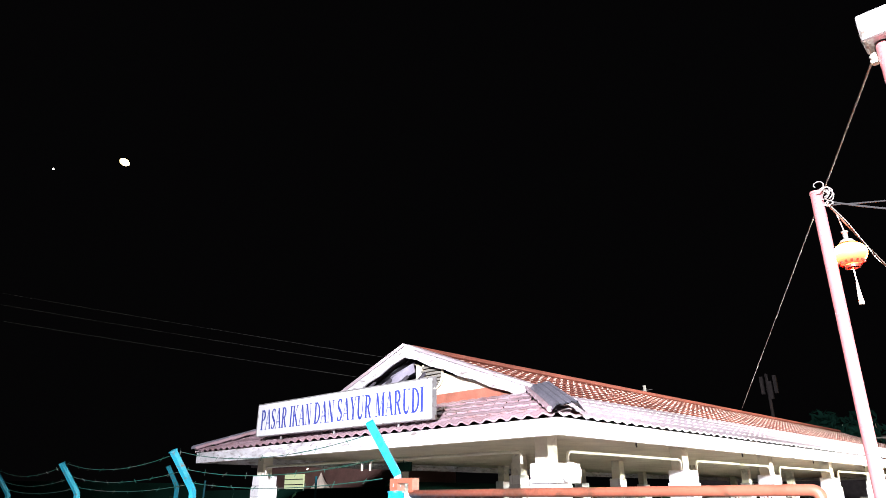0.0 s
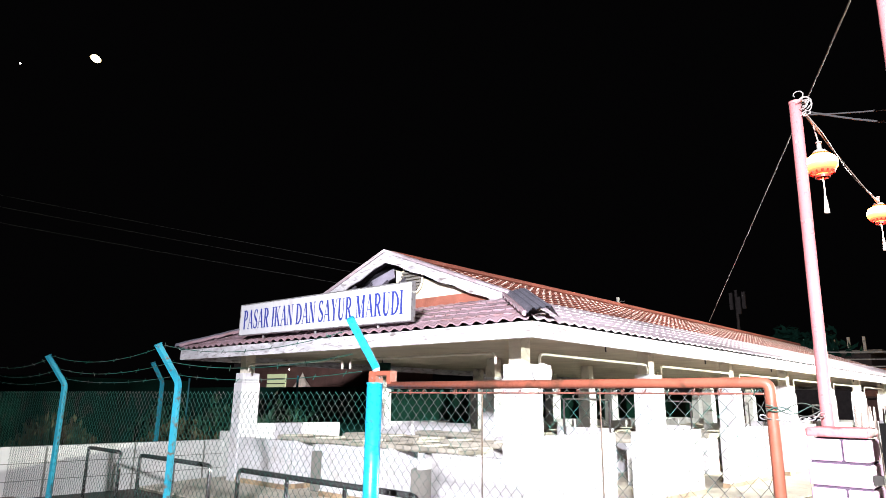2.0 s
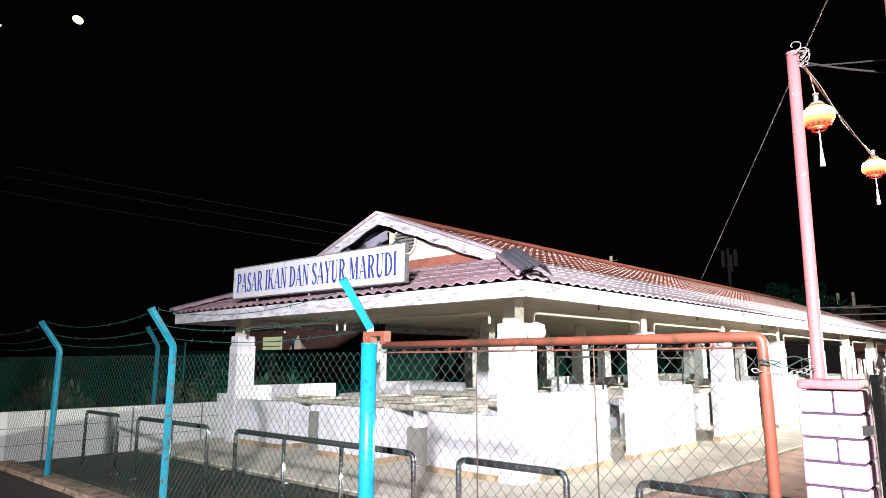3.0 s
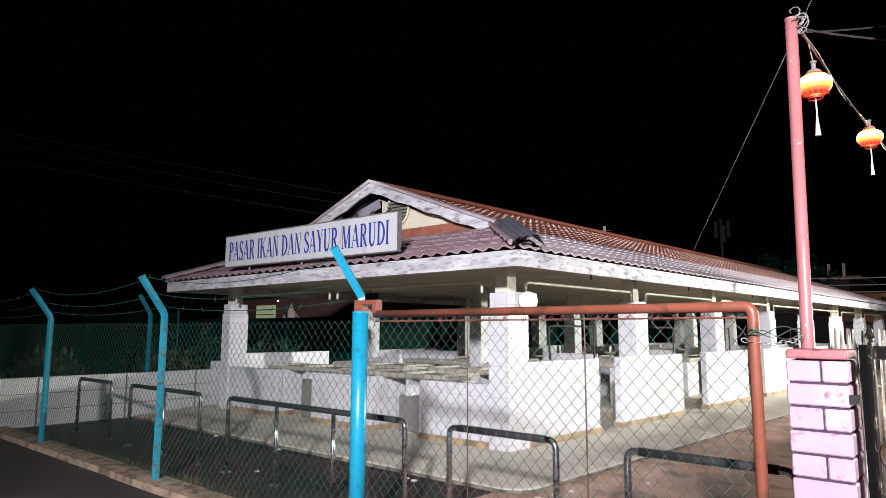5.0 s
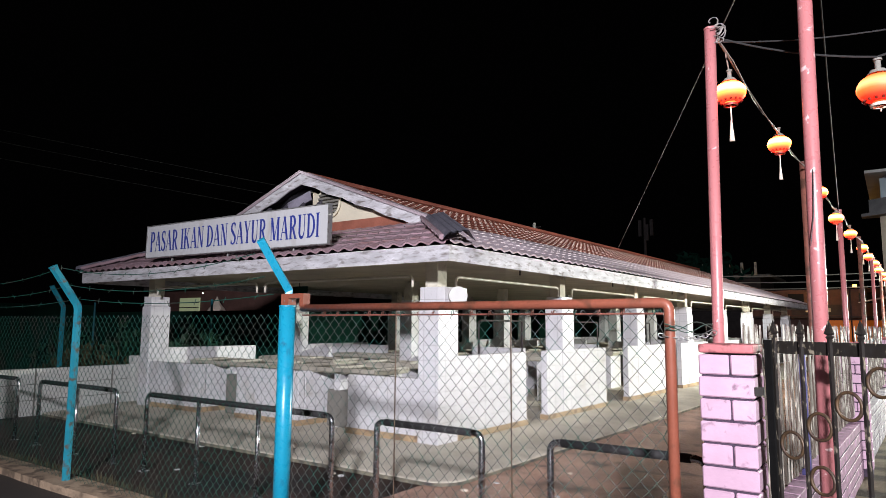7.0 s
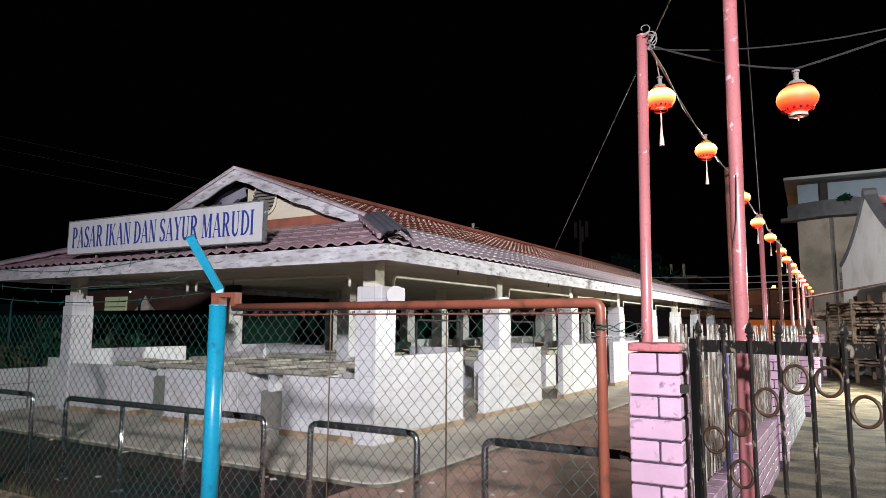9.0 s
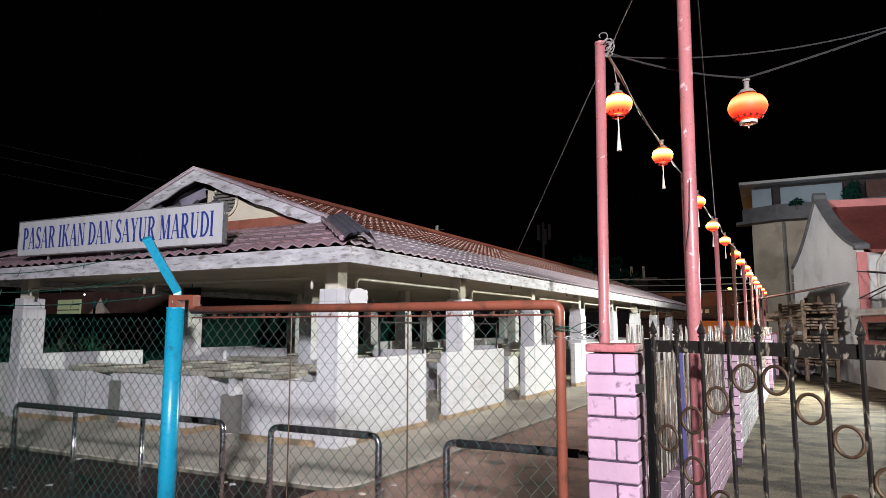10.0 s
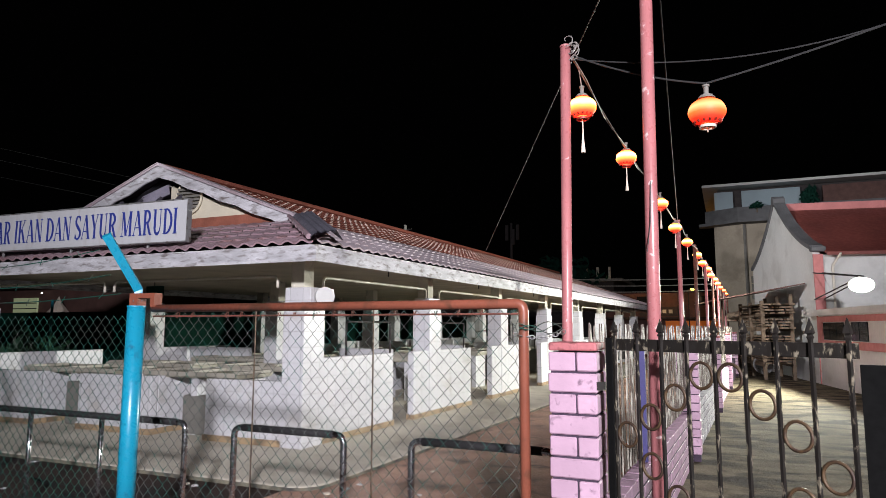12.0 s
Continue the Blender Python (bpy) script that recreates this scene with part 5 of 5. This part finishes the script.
part("bulb", lathe([(0, 0.12), (0.12, 0.08), (0.14, 0), (0.1, -0.08), (0, -0.1)], 10), BULB_ORANGE, lampx, "glowing orange bulb").location = (-2.0, 52, 4.5)

# ---- behind the market and at the far end of the yard ----
net = thing("green_net_fence", "dark green net fence behind the yard", "fence")
part("net", B(-60, -13.4, 11.9, 11.95, 0.0, 2.05), NET, net, "dark green netting")
part("net", B(-24.05, -24.0, -10, 11.9, 0.0, 2.3), NET, net, "dark green netting")
part("net", B(-14.05, -14.0, 12.0, 40, 0.0, 2.2), NET, net, "dark green netting")
for x in (-17.0, -20.5, -24):
    part("post", T([(x, 11.85, 0), (x, 11.85, 2.4)], 0.035, 8), TEAL, net)
bp = thing("fence_post", "teal fence post beyond the boundary wall", "fence post", "posts of the mesh fence")
part("upright", T(bend([(-13.9, 6.1, 0), (-13.9, 6.1, 2.0), (-13.9, 5.85, 2.4)], 0.05), 0.05, 6), TEAL, bp)
part("cap", T([(-13.9, 5.85, 2.4), (-13.9, 5.845, 2.41)], 0.053, 6), TEAL, bp)
kiosk = thing("kiosk", "brown kiosk with a small lit louvred window", "kiosk")
part("wall", B(-23.5, -16.0, 14.0, 17.0, 0, 2.9), BROWN_WALL, kiosk)
part("roof", B(-24, -15.6, 13.7, 17.4, 2.9, 3.05), DARK_WALL, kiosk)
part("window", B(-21.9, -20.7, 13.93, 13.99, 1.95, 2.6), WINDOW_GLOW, kiosk, "lit greenish window")
for k in range(3):
    part("louvre", B(-21.9, -20.7, 13.9, 13.93, 2.05 + 0.18 * k, 2.08 + 0.18 * k), DARK_WALL, kiosk)
part("bulb", lathe([(0, 0.03), (0.03, 0), (0, -0.03)], 8), BULB_WHITE, kiosk, "small bulb").location = (-20.3, 13.8, 2.75)
tent = thing("small_tent", "pale pointed parasol by the kiosk", "parasol")
part("cloth", lathe([(0.0, 2.6), (0.12, 2.35), (0.35, 2.05), (0.36, 2.0), (0.0, 2.4)], 8), TASSEL, tent, "pale cloth").location = (-18.9, 13.4, 0)
part("pole", T([(-18.9, 13.4, 0), (-18.9, 13.4, 2.4)], 0.03, 6), DARK_WALL, tent)
for x, y, sx in ((-16.5, 5.0, 1.6), (-19.5, 6.0, 1.8), (-17.0, 8.2, 1.6), (-24.0, 7.0, 2.5)):
    shrub("dry_bush", (x, y, 0.2), (sx, 1.0, 1.15), 700, 0.24, "tangled dry bush beyond the low wall", GRASS)
for x, y in ((-19, 10.5), (-23, 10.5), (-28, 10), (-15.2, 10.2)):
    shrub("hedge_bush", (x, y, 0.2), (2.0, 0.9, 1.7), 800, 0.26, "dark green hedge behind the market")
ft = shrub("far_tree", (-12.5, 52, 5.2), (4.5, 3.0, 2.4), 1200, 0.6, "dark rounded tree crown beyond the roof", NET)
chim = thing("roof_vent", "short pale vent pipe behind the roof ridge", "vent pipe")
part("pipe", T([(-9.6, 19.0, 4.0), (-9.6, 19.0, 5.1)], 0.05, 10), GREY_BLOCK, chim)
for z in (4.75, 4.95):
    part("bracket", T([(-9.85, 19.0, z), (-9.35, 19.0, z)], 0.012, 5), DARK_WALL, chim)
mast = thing("phone_mast", "dim antenna mast beyond the market roof", "mast")
part("pole", T([(-17.2, 55, 0), (-17.2, 55, 11.0)], 0.12, 8), DARK_WALL, mast)
for dx in (-0.5, 0.1, 0.5):
    part("antenna", B(-17.2 + dx, -16.95 + dx, 54.8, 55.0, 8.9 + abs(dx), 10.3 + abs(dx)), DARK_WALL, mast)
for k, (dz, dy) in enumerate(((0, 0), (-1.0, 2), (-2.4, 4))):
    c = thing("power_line", "dim power line across the night sky", "cable", "power lines")
    part("cable", T(arc((-30.5, -6.5 + dy * 0.3, 9.65 + dz * 0.4), (-17.0, 23.0 + dy * 0.3, 6.65 + dz * 0.4), 0.15, 20), 0.006, 4), CABLE_OLD, c)

up = thing("utility_pole", "concrete utility pole behind the market roof", "utility pole")
part("pole", T([(-17.0, 23.6, 0), (-17.0, 23.6, 6.9)], 0.12, 10, taper=0.7), GREY_BLOCK, up)
part("crossarm", B(-17.06, -16.94, 22.7, 24.6, 6.3, 6.42), WOOD, up, "timber crossarm")

# grass tufts along the kerb
tuft = bmesh.new()
random.seed(8)
for k in range(900):
    x = random.choice((-11.0, -9.0, -7.3, -6.2, -8.2)) + random.gauss(0, 0.45)
    y = 3.24 + random.random() * 0.14
    h, a = random.uniform(0.03, 0.11), random.uniform(0, 6.28)
    d = Vector((math.cos(a), math.sin(a), 0)) * 0.03
    w = Vector((-d.y, d.x, 0)) * 0.1
    p = Vector((x, y, 0.0))
    tuft.faces.new([tuft.verts.new(v) for v in (p - w, p + w, p + d + Vector((0, 0, h)))])
tagged(part("grass_tufts", tuft, GRASS), "dry grass tufts along the kerb", "grass", kind="stuff")

# ---- sky ----
def sky_thing(name, way, dist, r, mat, label, squash=1.0):
    t = Vector((0.23, -0.42, 1.68)) + Vector(way).normalized() * dist
    bm = bmesh.new()
    bmesh.ops.create_icosphere(bm, subdivisions=3, radius=r)
    bm.transform(Matrix.Diagonal((1, 1, squash, 1)))
    bm.transform(pose(*t, 0, 38, 20))
    return tagged(part(name, bm, mat, None, "", True), label, name, kind="structure")


sky_thing("moon", (-0.8617, 0.2635, 0.4337), 2000, 13.5, MOON, "bright half moon in the black sky", 0.72)
sky_thing("star", (-0.8938, 0.1889, 0.4067), 2000, 2.6, STAR, "single bright star near the moon")

# ---- single tiles on the front skirt, laid last ----
def roof_tile(w, l, dip):
    bm = bmesh.new()
    n = 6
    rows = []
    for s, h in ((0, 0.03), (l + 0.04, 0.006)):
        rows.append([bm.verts.new((-w / 2 + w * i / n, s, h + dip * math.sin(math.pi * 2 * i / n))) for i in range(n + 1)])
    rows.insert(0, [bm.verts.new((-w / 2 + w * i / n, 0, 0.008 + dip * math.sin(math.pi * 2 * i / n))) for i in range(n + 1)])
    for a, b in zip(rows, rows[1:]):
        for i in range(n):
            bm.faces.new((a[i], a[i + 1], b[i + 1], b[i]))
    me = bpy.data.meshes.new("tile")
    bm.to_mesh(me)
    bm.free()
    me.materials.append(TILE)
    return me


tile, eave_tile = roof_tile(0.2, 0.33, 0.006), roof_tile(0.212, 0.33, 0.02)
tilt = math.degrees(math.atan(SLOPE))
random.seed(5)
for c in range(5):
    y = EY0 + c * 0.33 * cosl
    a, b = EX0 + (y - EY0) + 0.1, EX1 - (y - EY0) - 0.1
    n = int((b - a) / 0.21)
    for i in range(n):
        x = a + (b - a) * (i + (0.25 if c % 2 else 0.75)) / n
        o = new("tile", tile if c else eave_tile)
        sx = x + LEAN_LONG * (y - 6.53)
        o.matrix_world = pose(sx, y, EAVE_Z + (y - EY0) * SLOPE - 0.01, tilt + random.uniform(-0.6, 0.6), random.uniform(-0.6, 0.6), 0)
        o.parent = front
